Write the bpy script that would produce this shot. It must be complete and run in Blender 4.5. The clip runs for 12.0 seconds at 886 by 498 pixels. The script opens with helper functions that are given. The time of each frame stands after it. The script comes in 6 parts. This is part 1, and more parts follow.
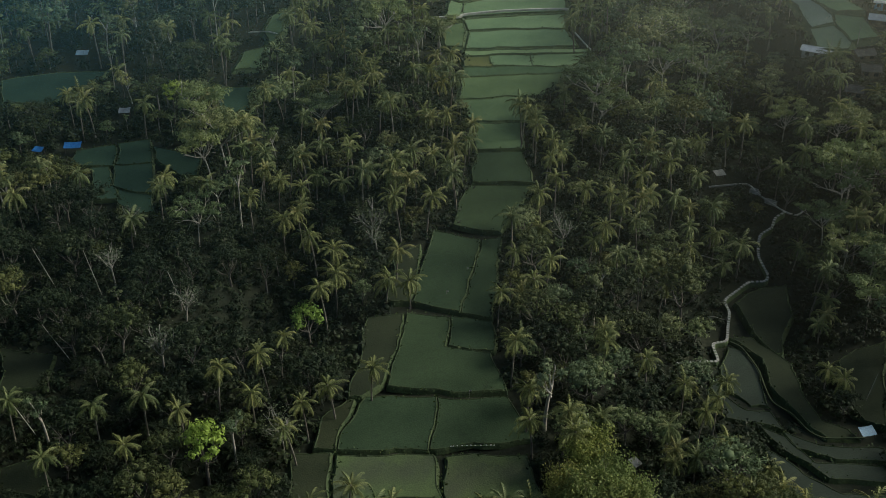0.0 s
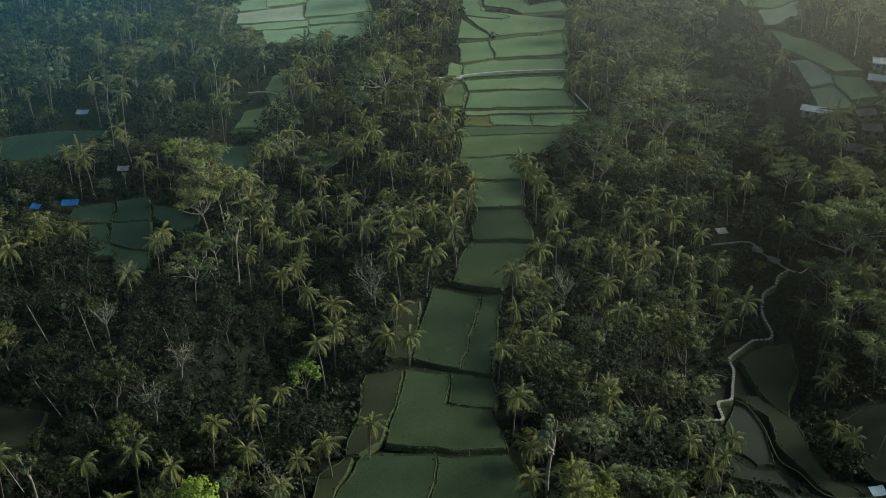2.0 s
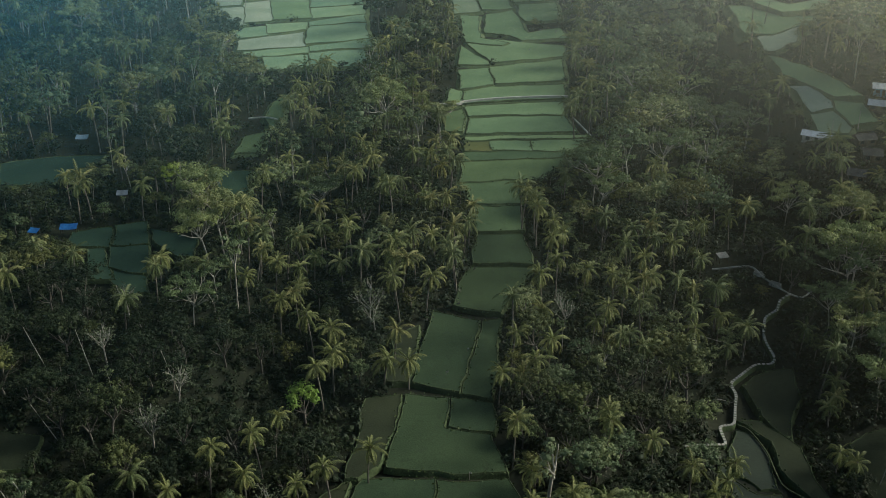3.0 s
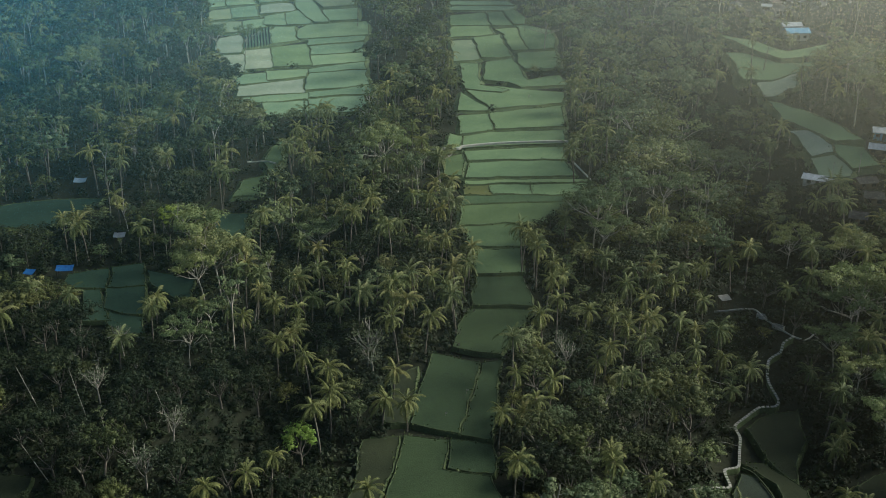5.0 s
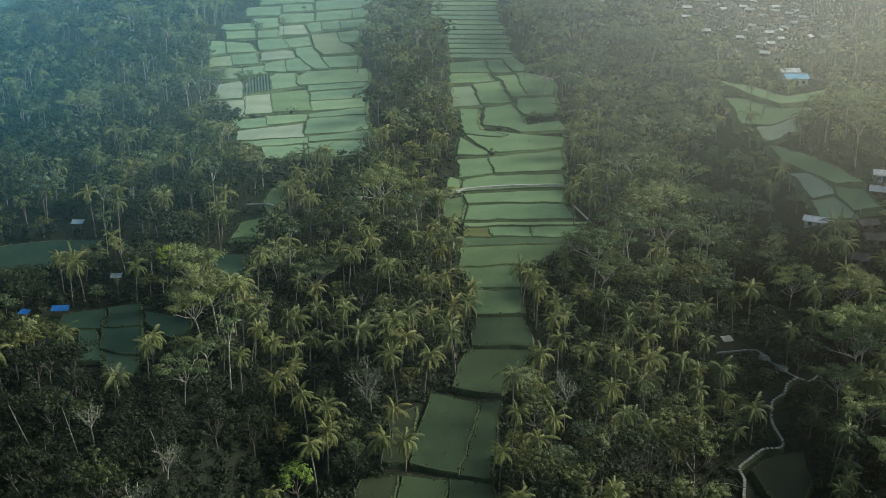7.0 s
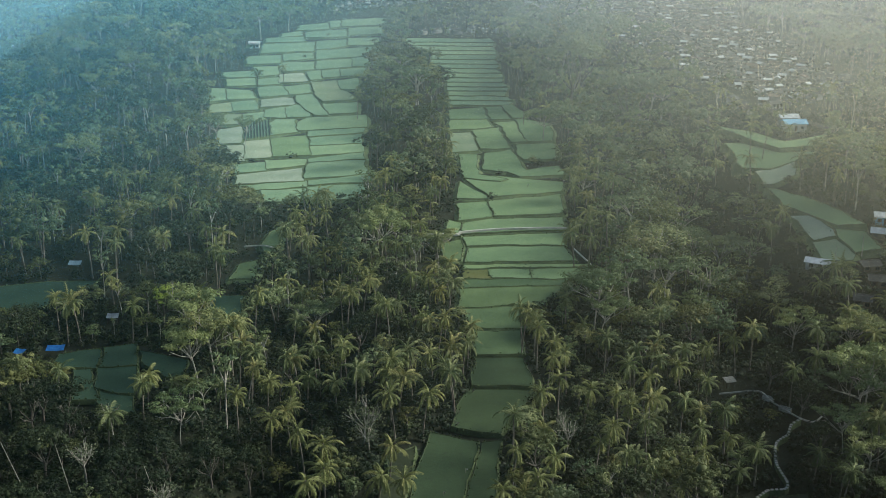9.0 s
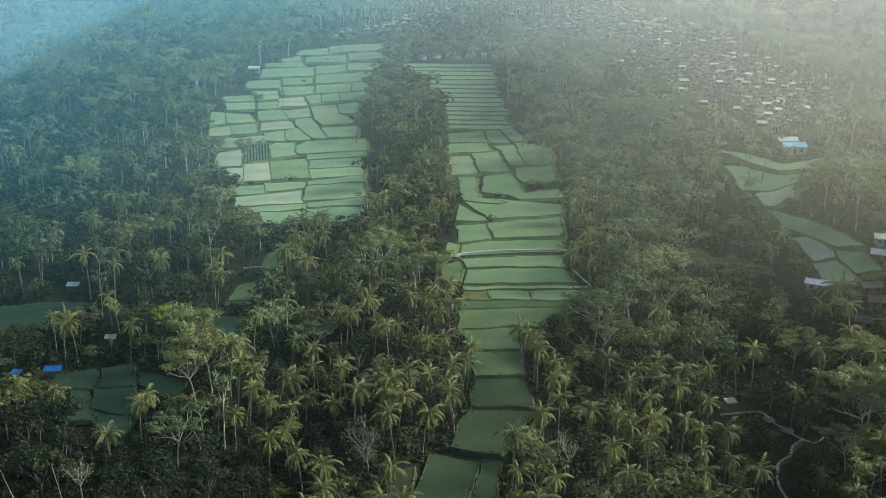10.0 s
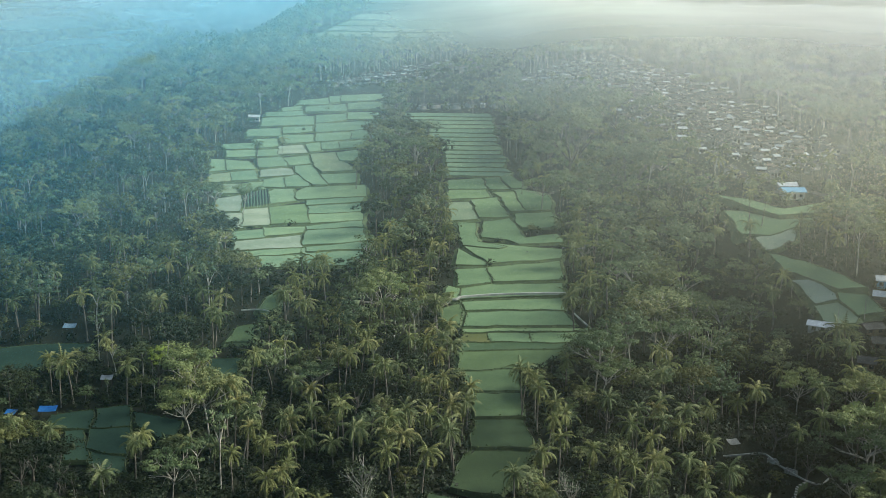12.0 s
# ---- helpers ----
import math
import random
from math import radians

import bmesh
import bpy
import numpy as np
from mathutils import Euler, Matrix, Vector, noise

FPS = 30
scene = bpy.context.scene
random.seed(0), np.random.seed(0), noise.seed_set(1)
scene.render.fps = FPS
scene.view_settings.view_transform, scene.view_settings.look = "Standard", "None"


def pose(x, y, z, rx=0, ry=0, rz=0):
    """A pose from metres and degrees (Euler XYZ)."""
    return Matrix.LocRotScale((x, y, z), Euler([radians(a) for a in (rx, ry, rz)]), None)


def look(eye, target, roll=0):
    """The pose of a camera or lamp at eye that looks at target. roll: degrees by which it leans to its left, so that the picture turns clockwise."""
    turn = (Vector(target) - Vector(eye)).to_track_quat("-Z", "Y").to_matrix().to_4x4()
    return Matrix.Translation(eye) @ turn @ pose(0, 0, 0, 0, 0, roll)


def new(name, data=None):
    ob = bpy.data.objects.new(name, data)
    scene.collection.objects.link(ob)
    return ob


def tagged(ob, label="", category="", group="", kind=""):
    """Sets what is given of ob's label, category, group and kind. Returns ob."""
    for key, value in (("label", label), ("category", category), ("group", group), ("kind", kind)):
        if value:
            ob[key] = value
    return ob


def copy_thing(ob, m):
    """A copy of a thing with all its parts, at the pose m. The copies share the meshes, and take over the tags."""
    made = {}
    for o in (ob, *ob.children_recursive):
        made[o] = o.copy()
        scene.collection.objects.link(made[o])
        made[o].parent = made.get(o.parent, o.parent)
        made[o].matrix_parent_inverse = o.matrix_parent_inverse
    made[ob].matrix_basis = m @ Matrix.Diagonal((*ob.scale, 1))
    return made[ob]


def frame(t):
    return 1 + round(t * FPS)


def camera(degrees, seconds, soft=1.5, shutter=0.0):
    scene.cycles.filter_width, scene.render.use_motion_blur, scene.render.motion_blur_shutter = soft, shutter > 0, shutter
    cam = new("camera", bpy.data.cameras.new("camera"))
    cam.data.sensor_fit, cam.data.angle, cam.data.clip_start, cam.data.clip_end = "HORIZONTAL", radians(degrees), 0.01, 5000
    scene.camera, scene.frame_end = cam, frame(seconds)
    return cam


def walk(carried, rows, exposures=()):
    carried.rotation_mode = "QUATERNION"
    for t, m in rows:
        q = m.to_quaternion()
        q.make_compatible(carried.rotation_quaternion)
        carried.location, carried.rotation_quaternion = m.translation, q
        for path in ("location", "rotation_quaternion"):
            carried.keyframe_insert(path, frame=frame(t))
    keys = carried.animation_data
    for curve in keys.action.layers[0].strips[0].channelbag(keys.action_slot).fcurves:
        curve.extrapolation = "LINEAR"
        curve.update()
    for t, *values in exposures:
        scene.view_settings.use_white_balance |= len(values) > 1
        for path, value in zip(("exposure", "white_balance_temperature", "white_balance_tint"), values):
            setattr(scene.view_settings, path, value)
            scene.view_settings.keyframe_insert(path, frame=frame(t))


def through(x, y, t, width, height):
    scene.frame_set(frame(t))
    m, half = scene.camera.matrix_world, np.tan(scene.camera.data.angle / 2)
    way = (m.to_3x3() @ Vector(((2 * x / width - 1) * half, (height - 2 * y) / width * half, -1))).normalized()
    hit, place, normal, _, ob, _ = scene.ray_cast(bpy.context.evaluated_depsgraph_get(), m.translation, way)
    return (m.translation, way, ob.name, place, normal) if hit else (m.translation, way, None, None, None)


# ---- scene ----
cam = camera(42.23, 12.0, soft=0.9)
PATH = [
    (0.0, 0.00, 0.00, 160.00, 59.515, -0.021, 0.001),
    (0.5, -0.04, 0.35, 158.87, 60.386, 0.007, -0.014),
    (1.0, -0.09, 0.69, 157.74, 61.267, 0.036, -0.020),
    (1.5, -0.11, 1.00, 156.63, 62.156, 0.067, -0.030),
    (2.0, -0.11, 1.28, 155.51, 63.018, 0.096, -0.032),
    (2.5, -0.10, 1.52, 154.37, 63.820, 0.119, -0.039),
    (3.0, -0.12, 1.74, 153.22, 64.567, 0.143, -0.043),
    (5.0, -0.18, 2.70, 148.66, 67.350, 0.265, -0.083),
    (5.5, -0.21, 2.94, 147.52, 68.027, 0.292, -0.088),
    (6.0, -0.23, 3.14, 146.36, 68.695, 0.323, -0.098),
    (6.5, -0.27, 3.34, 145.21, 69.374, 0.354, -0.104),
    (7.0, -0.30, 3.52, 144.07, 70.082, 0.391, -0.125),
    (9.0, -0.55, 4.16, 139.41, 72.830, 0.543, -0.185),
    (9.5, -0.62, 4.31, 138.26, 73.531, 0.571, -0.211),
    (10.0, -0.69, 4.44, 137.11, 74.230, 0.598, -0.230),
    (10.5, -0.75, 4.56, 135.96, 74.915, 0.631, -0.244),
    (11.0, -0.81, 4.68, 134.82, 75.620, 0.664, -0.249),
    (11.5, -0.87, 4.79, 133.66, 76.305, 0.690, -0.253),
    (12.0, -0.92, 4.89, 132.51, 77.001, 0.722, -0.265),
]
EXPOSURES = [(0.0, -0.34, 5650, 6), (3.0, -0.12, 5650, 6), (6.0, 0.15, 5650, 6), (9.0, 0.39, 5600, 6), (12.0, 0.57, 5560, 6)]
walk(cam, [(t, pose(x, y, z, tilt, 0, yaw) @ pose(0, 0, 0, 0, 0, lean)) for t, x, y, z, tilt, lean, yaw in PATH], EXPOSURES)
# ---- light ----
# world and sun: a hazy low sun from the right
SUN_AZIMUTH, SUN_HEIGHT = radians(78), radians(31)
world = bpy.data.worlds.new("hazy_sky")
scene.world = world
world.use_nodes = True
wn = world.node_tree.nodes
sky = wn.new("ShaderNodeTexSky")
sky.sky_type, sky.sun_disc = "NISHITA", False
sky.sun_elevation, sky.sun_rotation = SUN_HEIGHT, SUN_AZIMUTH
sky.air_density, sky.dust_density, sky.ozone_density = 1.6, 4.0, 1.0
wn["Background"].inputs["Strength"].default_value = 0.07
world.node_tree.links.new(sky.outputs[0], wn["Background"].inputs["Color"])
sun = new("sun", bpy.data.lights.new("sun", "SUN"))
sun.data.energy, sun.data.angle, sun.data.color = 5.1, radians(28), (1.0, 0.88, 0.66)
sun.matrix_world = look((0, 0, 0), (-math.sin(SUN_AZIMUTH) * math.cos(SUN_HEIGHT), -math.cos(SUN_AZIMUTH) * math.cos(SUN_HEIGHT), -math.sin(SUN_HEIGHT)))

rng = np.random.default_rng(7)


# ---- materials ----
def material(name, rough=0.7, spec=0.3):
    m = bpy.data.materials.new(name)
    m.use_nodes = True
    b = m.node_tree.nodes["Principled BSDF"]
    b.inputs["Roughness"].default_value = rough
    b.inputs["Specular IOR Level"].default_value = spec
    return m, m.node_tree, b


def noise_node(nt, scale, detail=4.0, coords="Object"):
    tc = nt.nodes.new("ShaderNodeTexCoord")
    n = nt.nodes.new("ShaderNodeTexNoise")
    n.inputs["Scale"].default_value, n.inputs["Detail"].default_value = scale, detail
    nt.links.new(tc.outputs[coords], n.inputs["Vector"])
    return n


def ramp_node(nt, source, *stops):
    r = nt.nodes.new("ShaderNodeValToRGB")
    while len(r.color_ramp.elements) < len(stops):
        r.color_ramp.elements.new(0.5)
    for e, (at, col) in zip(r.color_ramp.elements, stops):
        e.position, e.color = at, (*col, 1)
    nt.links.new(source, r.inputs[0])
    return r


def mixed(nt, a, b, factor, mode="MIX"):
    m = nt.nodes.new("ShaderNodeMix")
    m.data_type, m.blend_type = "RGBA", mode
    for sock, v in ((m.inputs[0], factor), (m.inputs[6], a), (m.inputs[7], b)):
        if isinstance(v, (int, float)):
            sock.default_value = v
        elif isinstance(v, tuple):
            sock.default_value = (*v, 1)
        else:
            nt.links.new(v, sock)
    return m.outputs[2]


def bumped(nt, b, height, strength, distance):
    n = nt.nodes.new("ShaderNodeBump")
    n.inputs["Strength"].default_value, n.inputs["Distance"].default_value = strength, distance
    nt.links.new(height, n.inputs["Height"])
    nt.links.new(n.outputs[0], b.inputs["Normal"])


def foliage(name, dark, mid, light, through=0.28, patch=0.06, vary=1.0):
    """Leaves: each tree its own green, with small differences from leaf to leaf and from stand to stand."""
    m, nt, b = material(name, 0.6, 0.2)
    geo = nt.nodes.new("ShaderNodeNewGeometry")
    info = nt.nodes.new("ShaderNodeObjectInfo")
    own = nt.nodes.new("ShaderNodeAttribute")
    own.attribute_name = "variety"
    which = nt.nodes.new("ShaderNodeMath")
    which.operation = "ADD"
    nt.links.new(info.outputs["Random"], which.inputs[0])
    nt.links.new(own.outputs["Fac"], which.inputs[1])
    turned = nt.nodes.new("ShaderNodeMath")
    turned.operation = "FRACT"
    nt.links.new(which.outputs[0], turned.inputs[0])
    leaf = ramp_node(nt, geo.outputs["Random Per Island"], (0.0, dark), (0.5, mid), (1.0, light))
    greens = ((0.0, (0.62, 0.72, 0.7)), (0.25, (1.0, 1.02, 1.02)), (0.5, (0.84, 0.92, 0.86)), (0.72, (1.24, 1.2, 1.0)), (0.9, (1.1, 0.98, 0.84)), (1.0, (1.34, 1.3, 1.16)))
    tree = ramp_node(nt, turned.outputs[0], *((at, tuple(1 + (c - 1) * vary for c in col)) for at, col in greens))
    stand = noise_node(nt, patch, 3.0)
    tint = ramp_node(nt, stand.outputs["Fac"], (0.34, (0.74, 0.82, 0.84)), (0.5, (1, 1, 1)), (0.68, (1.25, 1.16, 0.96)))
    col = mixed(nt, leaf.outputs[0], tree.outputs[0], 1.0, "MULTIPLY")
    col = mixed(nt, col, tint.outputs[0], 1.0, "MULTIPLY")
    nt.links.new(col, b.inputs["Base Color"])
    tr = nt.nodes.new("ShaderNodeBsdfTranslucent")
    nt.links.new(col, tr.inputs["Color"])
    ms = nt.nodes.new("ShaderNodeMixShader")
    ms.inputs[0].default_value = through
    nt.links.new(b.outputs[0], ms.inputs[1])
    nt.links.new(tr.outputs[0], ms.inputs[2])
    nt.links.new(ms.outputs[0], nt.nodes["Material Output"].inputs["Surface"])
    return m


def plain(name, a, b_, scale, rough=0.8, bump=0.0, fine=None, spec=0.25):
    """Two tones in patches with a finer grain over them."""
    m, nt, b = material(name, rough, spec)
    big, small = noise_node(nt, scale, 5.0), noise_node(nt, fine or scale * 9, 4.0)
    r = ramp_node(nt, big.outputs["Fac"], (0.35, a), (0.68, b_))
    g = ramp_node(nt, small.outputs["Fac"], (0.3, (0.72, 0.72, 0.72)), (0.7, (1.2, 1.2, 1.2)))
    nt.links.new(mixed(nt, r.outputs[0], g.outputs[0], 1.0, "MULTIPLY"), b.inputs["Base Color"])
    if bump:
        bumped(nt, b, small.outputs["Fac"], 0.6, bump)
    return m


PALM_LEAF = foliage("palm_frond", (0.09, 0.115, 0.046), (0.152, 0.177, 0.072), (0.252, 0.266, 0.124))
FROND_LEAF = foliage("single_frond", (0.086, 0.108, 0.037), (0.15, 0.171, 0.06), (0.25, 0.265, 0.115), vary=0.45)
# near-black greens: shade on the near left slope is put into this leaf
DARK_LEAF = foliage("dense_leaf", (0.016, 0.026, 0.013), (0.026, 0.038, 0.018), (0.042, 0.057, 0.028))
MID_LEAF = foliage("broad_leaf", (0.056, 0.072, 0.029), (0.082, 0.098, 0.038), (0.118, 0.133, 0.053))
# leaf colour raised so that farther forest looks paler, as through haze
CANOPY_LEAF = foliage("canopy_leaf", (0.105, 0.138, 0.072), (0.148, 0.185, 0.096), (0.2, 0.235, 0.128))
LIGHT_LEAF = foliage("airy_leaf", (0.13, 0.17, 0.085), (0.18, 0.22, 0.108), (0.235, 0.27, 0.138))
SPRAY_LEAF = foliage("feathery_leaf", (0.12, 0.155, 0.07), (0.16, 0.2, 0.088), (0.205, 0.245, 0.115))
LIME_LEAF = foliage("lime_leaf", (0.14, 0.21, 0.035), (0.22, 0.31, 0.055), (0.33, 0.42, 0.1))
BAMBOO_LEAF = foliage("bamboo_leaf", (0.12, 0.155, 0.045), (0.18, 0.215, 0.064), (0.26, 0.29, 0.1))
GREY_LEAF = foliage("sparse_leaf", (0.07, 0.085, 0.05), (0.11, 0.13, 0.08), (0.17, 0.19, 0.12))
GRASS_LEAF = foliage("bund_grass", (0.03, 0.048, 0.018), (0.05, 0.075, 0.028), (0.095, 0.12, 0.045), 0.2)
# near-black: the shade between the trees is put into this leaf colour
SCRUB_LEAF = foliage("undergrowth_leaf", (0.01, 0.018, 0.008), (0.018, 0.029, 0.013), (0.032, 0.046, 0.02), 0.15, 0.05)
BARK = plain("greyish_bark", (0.07, 0.064, 0.054), (0.17, 0.16, 0.14), 0.3, 0.85)
PALM_BARK = plain("palm_bark", (0.1, 0.09, 0.074), (0.24, 0.22, 0.19), 0.4, 0.85)
PALE_BARK = plain("silvery_bark", (0.26, 0.245, 0.21), (0.46, 0.44, 0.39), 0.6, 0.85)
WHITE_BARK = plain("whitish_bark", (0.2, 0.19, 0.17), (0.36, 0.345, 0.31), 1.2, 0.8)
# ground tone darkened to hold the shade below the trees
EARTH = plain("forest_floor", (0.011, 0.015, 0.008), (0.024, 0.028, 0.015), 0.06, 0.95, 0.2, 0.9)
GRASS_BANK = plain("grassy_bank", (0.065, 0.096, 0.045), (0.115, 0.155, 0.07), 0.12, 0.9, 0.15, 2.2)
# near copy of the bank grass, toned darker than the far one
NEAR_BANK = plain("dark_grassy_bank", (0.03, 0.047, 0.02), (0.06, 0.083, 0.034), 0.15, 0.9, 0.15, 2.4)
TRODDEN = plain("trodden_bund", (0.04, 0.056, 0.027), (0.075, 0.093, 0.046), 0.2, 0.9, 0.06, 2.5)
ROAD = plain("worn_asphalt", (0.05, 0.05, 0.048), (0.085, 0.083, 0.078), 0.1, 0.85)
PATH_STONE = plain("worn_path_slabs", (0.26, 0.26, 0.235), (0.46, 0.455, 0.42), 0.4, 0.85)
CONCRETE = plain("old_concrete", (0.48, 0.48, 0.44), (0.68, 0.67, 0.63), 0.5, 0.8)
WALLING = plain("weathered_plaster", (0.24, 0.245, 0.24), (0.5, 0.51, 0.5), 0.4, 0.8)
TIN = plain("pale_tin_roof", (0.42, 0.46, 0.5), (0.66, 0.71, 0.76), 0.6, 0.5, spec=0.4)
TILE = plain("clay_roof", (0.06, 0.048, 0.043), (0.13, 0.095, 0.08), 0.5, 0.8)
GREY_ROOF = plain("grey_roof", (0.04, 0.041, 0.043), (0.085, 0.086, 0.088), 0.3, 0.8)
PALE_SHEET = plain("pale_blue_sheet", (0.34, 0.5, 0.64), (0.5, 0.64, 0.76), 0.7, 0.5)
BLUE_ROOF = plain("blue_tin_roof", (0.17, 0.4, 0.64), (0.28, 0.54, 0.78), 0.4, 0.45, spec=0.5)
BLUE_TARP = plain("blue_tarpaulin", (0.03, 0.16, 0.5), (0.06, 0.26, 0.66), 0.8, 0.5, spec=0.5)
DARK_WOOD = plain("dark_wood", (0.05, 0.04, 0.03), (0.1, 0.085, 0.065), 1.0, 0.8)
GLASS_DARK = plain("dim_window", (0.02, 0.022, 0.025), (0.04, 0.042, 0.045), 1.0, 0.15, spec=0.5)


def crop(name, thin, full, wet, rows=0.0, rough=0.8, spec=0.12):
    """A paddy's planted bed: patches of thin and full growth, pools, and faint planting rows."""
    m, nt, b = material(name, rough, spec)
    big, mid, fine = noise_node(nt, 0.09, 4.0), noise_node(nt, 0.45, 5.0), noise_node(nt, 3.2, 3.0)
    info = nt.nodes.new("ShaderNodeObjectInfo")
    field = ramp_node(nt, info.outputs["Random"], (0.0, (0.86, 0.89, 0.91)), (0.5, (1, 1, 1)), (1.0, (1.16, 1.11, 1.03)))
    a = ramp_node(nt, big.outputs["Fac"], (0.36, thin), (0.64, full))
    pools = ramp_node(nt, mid.outputs["Fac"], (0.55, (0, 0, 0)), (0.75, (0.6, 0.6, 0.6)))
    col = mixed(nt, a.outputs[0], wet, pools.outputs[0])
    grain = ramp_node(nt, fine.outputs["Fac"], (0.3, (0.8, 0.8, 0.8)), (0.7, (1.16, 1.16, 1.16)))
    col = mixed(nt, col, grain.outputs[0], 1.0, "MULTIPLY")
    col = mixed(nt, col, field.outputs[0], 1.0, "MULTIPLY")
    if rows:
        tc = nt.nodes.new("ShaderNodeTexCoord")
        w = nt.nodes.new("ShaderNodeTexWave")
        w.inputs["Scale"].default_value, w.inputs["Distortion"].default_value = rows, 0.4
        turned = nt.nodes.new("ShaderNodeMapping")
        turned.inputs["Rotation"].default_value = (0, 0, -0.163)
        nt.links.new(tc.outputs["Object"], turned.inputs["Vector"])
        nt.links.new(turned.outputs[0], w.inputs["Vector"])
        stripe = ramp_node(nt, w.outputs["Fac"], (0.4, (0.16, 0.2, 0.26)), (0.6, (1.1, 1.1, 1.1)))
        col = mixed(nt, col, stripe.outputs[0], 1.0, "MULTIPLY")
    nt.links.new(col, b.inputs["Base Color"])
    bumped(nt, b, fine.outputs["Fac"], 0.5, 0.12)
    return m


# beds grow paler with distance, as through haze: put into the colour
CROPS = {
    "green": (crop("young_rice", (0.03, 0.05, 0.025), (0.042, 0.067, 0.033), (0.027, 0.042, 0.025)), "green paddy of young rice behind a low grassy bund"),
    "fresh": (crop("middle_rice", (0.068, 0.11, 0.054), (0.094, 0.144, 0.07), (0.058, 0.096, 0.052)), "green rice paddy on a narrow terrace step at middle distance"),
    "far_green": (crop("far_rice", (0.138, 0.215, 0.11), (0.182, 0.27, 0.138), (0.135, 0.2, 0.112)), "bright green rice paddy on a terrace step farther off"),
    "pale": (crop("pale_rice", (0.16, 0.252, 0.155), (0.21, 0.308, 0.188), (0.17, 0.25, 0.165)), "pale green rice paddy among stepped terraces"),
    "dry": (crop("thinning_rice", (0.18, 0.25, 0.155), (0.24, 0.3, 0.19), (0.19, 0.24, 0.165)), "thin, drying rice paddy with bare patches"),
    "ripe": (crop("ripening_rice", (0.105, 0.125, 0.045), (0.16, 0.165, 0.06), (0.08, 0.11, 0.05)), "yellowing strip of ripening rice"),
    "bare": (crop("bare_mud", (0.22, 0.285, 0.21), (0.3, 0.36, 0.28), (0.2, 0.265, 0.19), rough=0.85), "harvested paddy of pale wet mud"),
    # the next two beds carry the forest clearing's shade in their colour
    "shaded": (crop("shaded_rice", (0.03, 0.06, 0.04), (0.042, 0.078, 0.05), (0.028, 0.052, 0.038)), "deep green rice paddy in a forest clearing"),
    "dim_bed": (crop("shade_toned_rice", (0.018, 0.042, 0.033), (0.027, 0.056, 0.042), (0.017, 0.037, 0.03)), "dark bluish paddy with the clearing's shade in its colour"),
    "mud": (crop("dark_mud", (0.022, 0.029, 0.016), (0.033, 0.042, 0.022), (0.022, 0.028, 0.018), rough=0.85), "dark muddy paddy with sparse weeds"),
    "weedy": (crop("weedy_mud", (0.062, 0.076, 0.045), (0.085, 0.12, 0.048), (0.052, 0.064, 0.046), rough=0.85), "muddy paddy overgrown with light green weeds"),
    "flooded": (crop("flooded_bed", (0.027, 0.036, 0.024), (0.038, 0.05, 0.034), (0.026, 0.034, 0.027), rough=0.6, spec=0.15), "flooded paddy of dark shallow water"),
    "nursery": (crop("seedling_rows", (0.06, 0.105, 0.08), (0.085, 0.13, 0.095), (0.05, 0.09, 0.07), rows=0.233), "dark nursery bed with rows of rice seedlings"),
}


# ---- mesh helpers ----
def tri_mesh(name, v, t, *mats, index=None):
    """A mesh from arrays of points and triangles."""
    v, t = np.asarray(v, np.float32), np.asarray(t, np.int32)
    me = bpy.data.meshes.new(name)
    me.vertices.add(len(v))
    me.vertices.foreach_set("co", v.ravel())
    me.loops.add(t.size)
    me.loops.foreach_set("vertex_index", t.ravel())
    me.polygons.add(len(t))
    me.polygons.foreach_set("loop_start", np.arange(0, t.size, 3, dtype=np.int32))
    for m in mats:
        me.materials.append(m)
    if index is not None:
        me.polygons.foreach_set("material_index", np.asarray(index, np.int32))
    me.update(calc_edges=True)
    return me


def part(name, bm, mat, parent=None, label=""):
    """Links a bmesh as one mesh object under a thing."""
    me = bpy.data.meshes.new(name)
    bm.to_mesh(me)
    bm.free()
    me.materials.append(mat)
    ob = new(name, me)
    ob.parent = parent
    if label:
        ob["label"] = label
    return ob


def mesh_part(name, me, parent=None, label=""):
    ob = new(name, me)
    ob.parent = parent
    if label:
        ob["label"] = label
    return ob


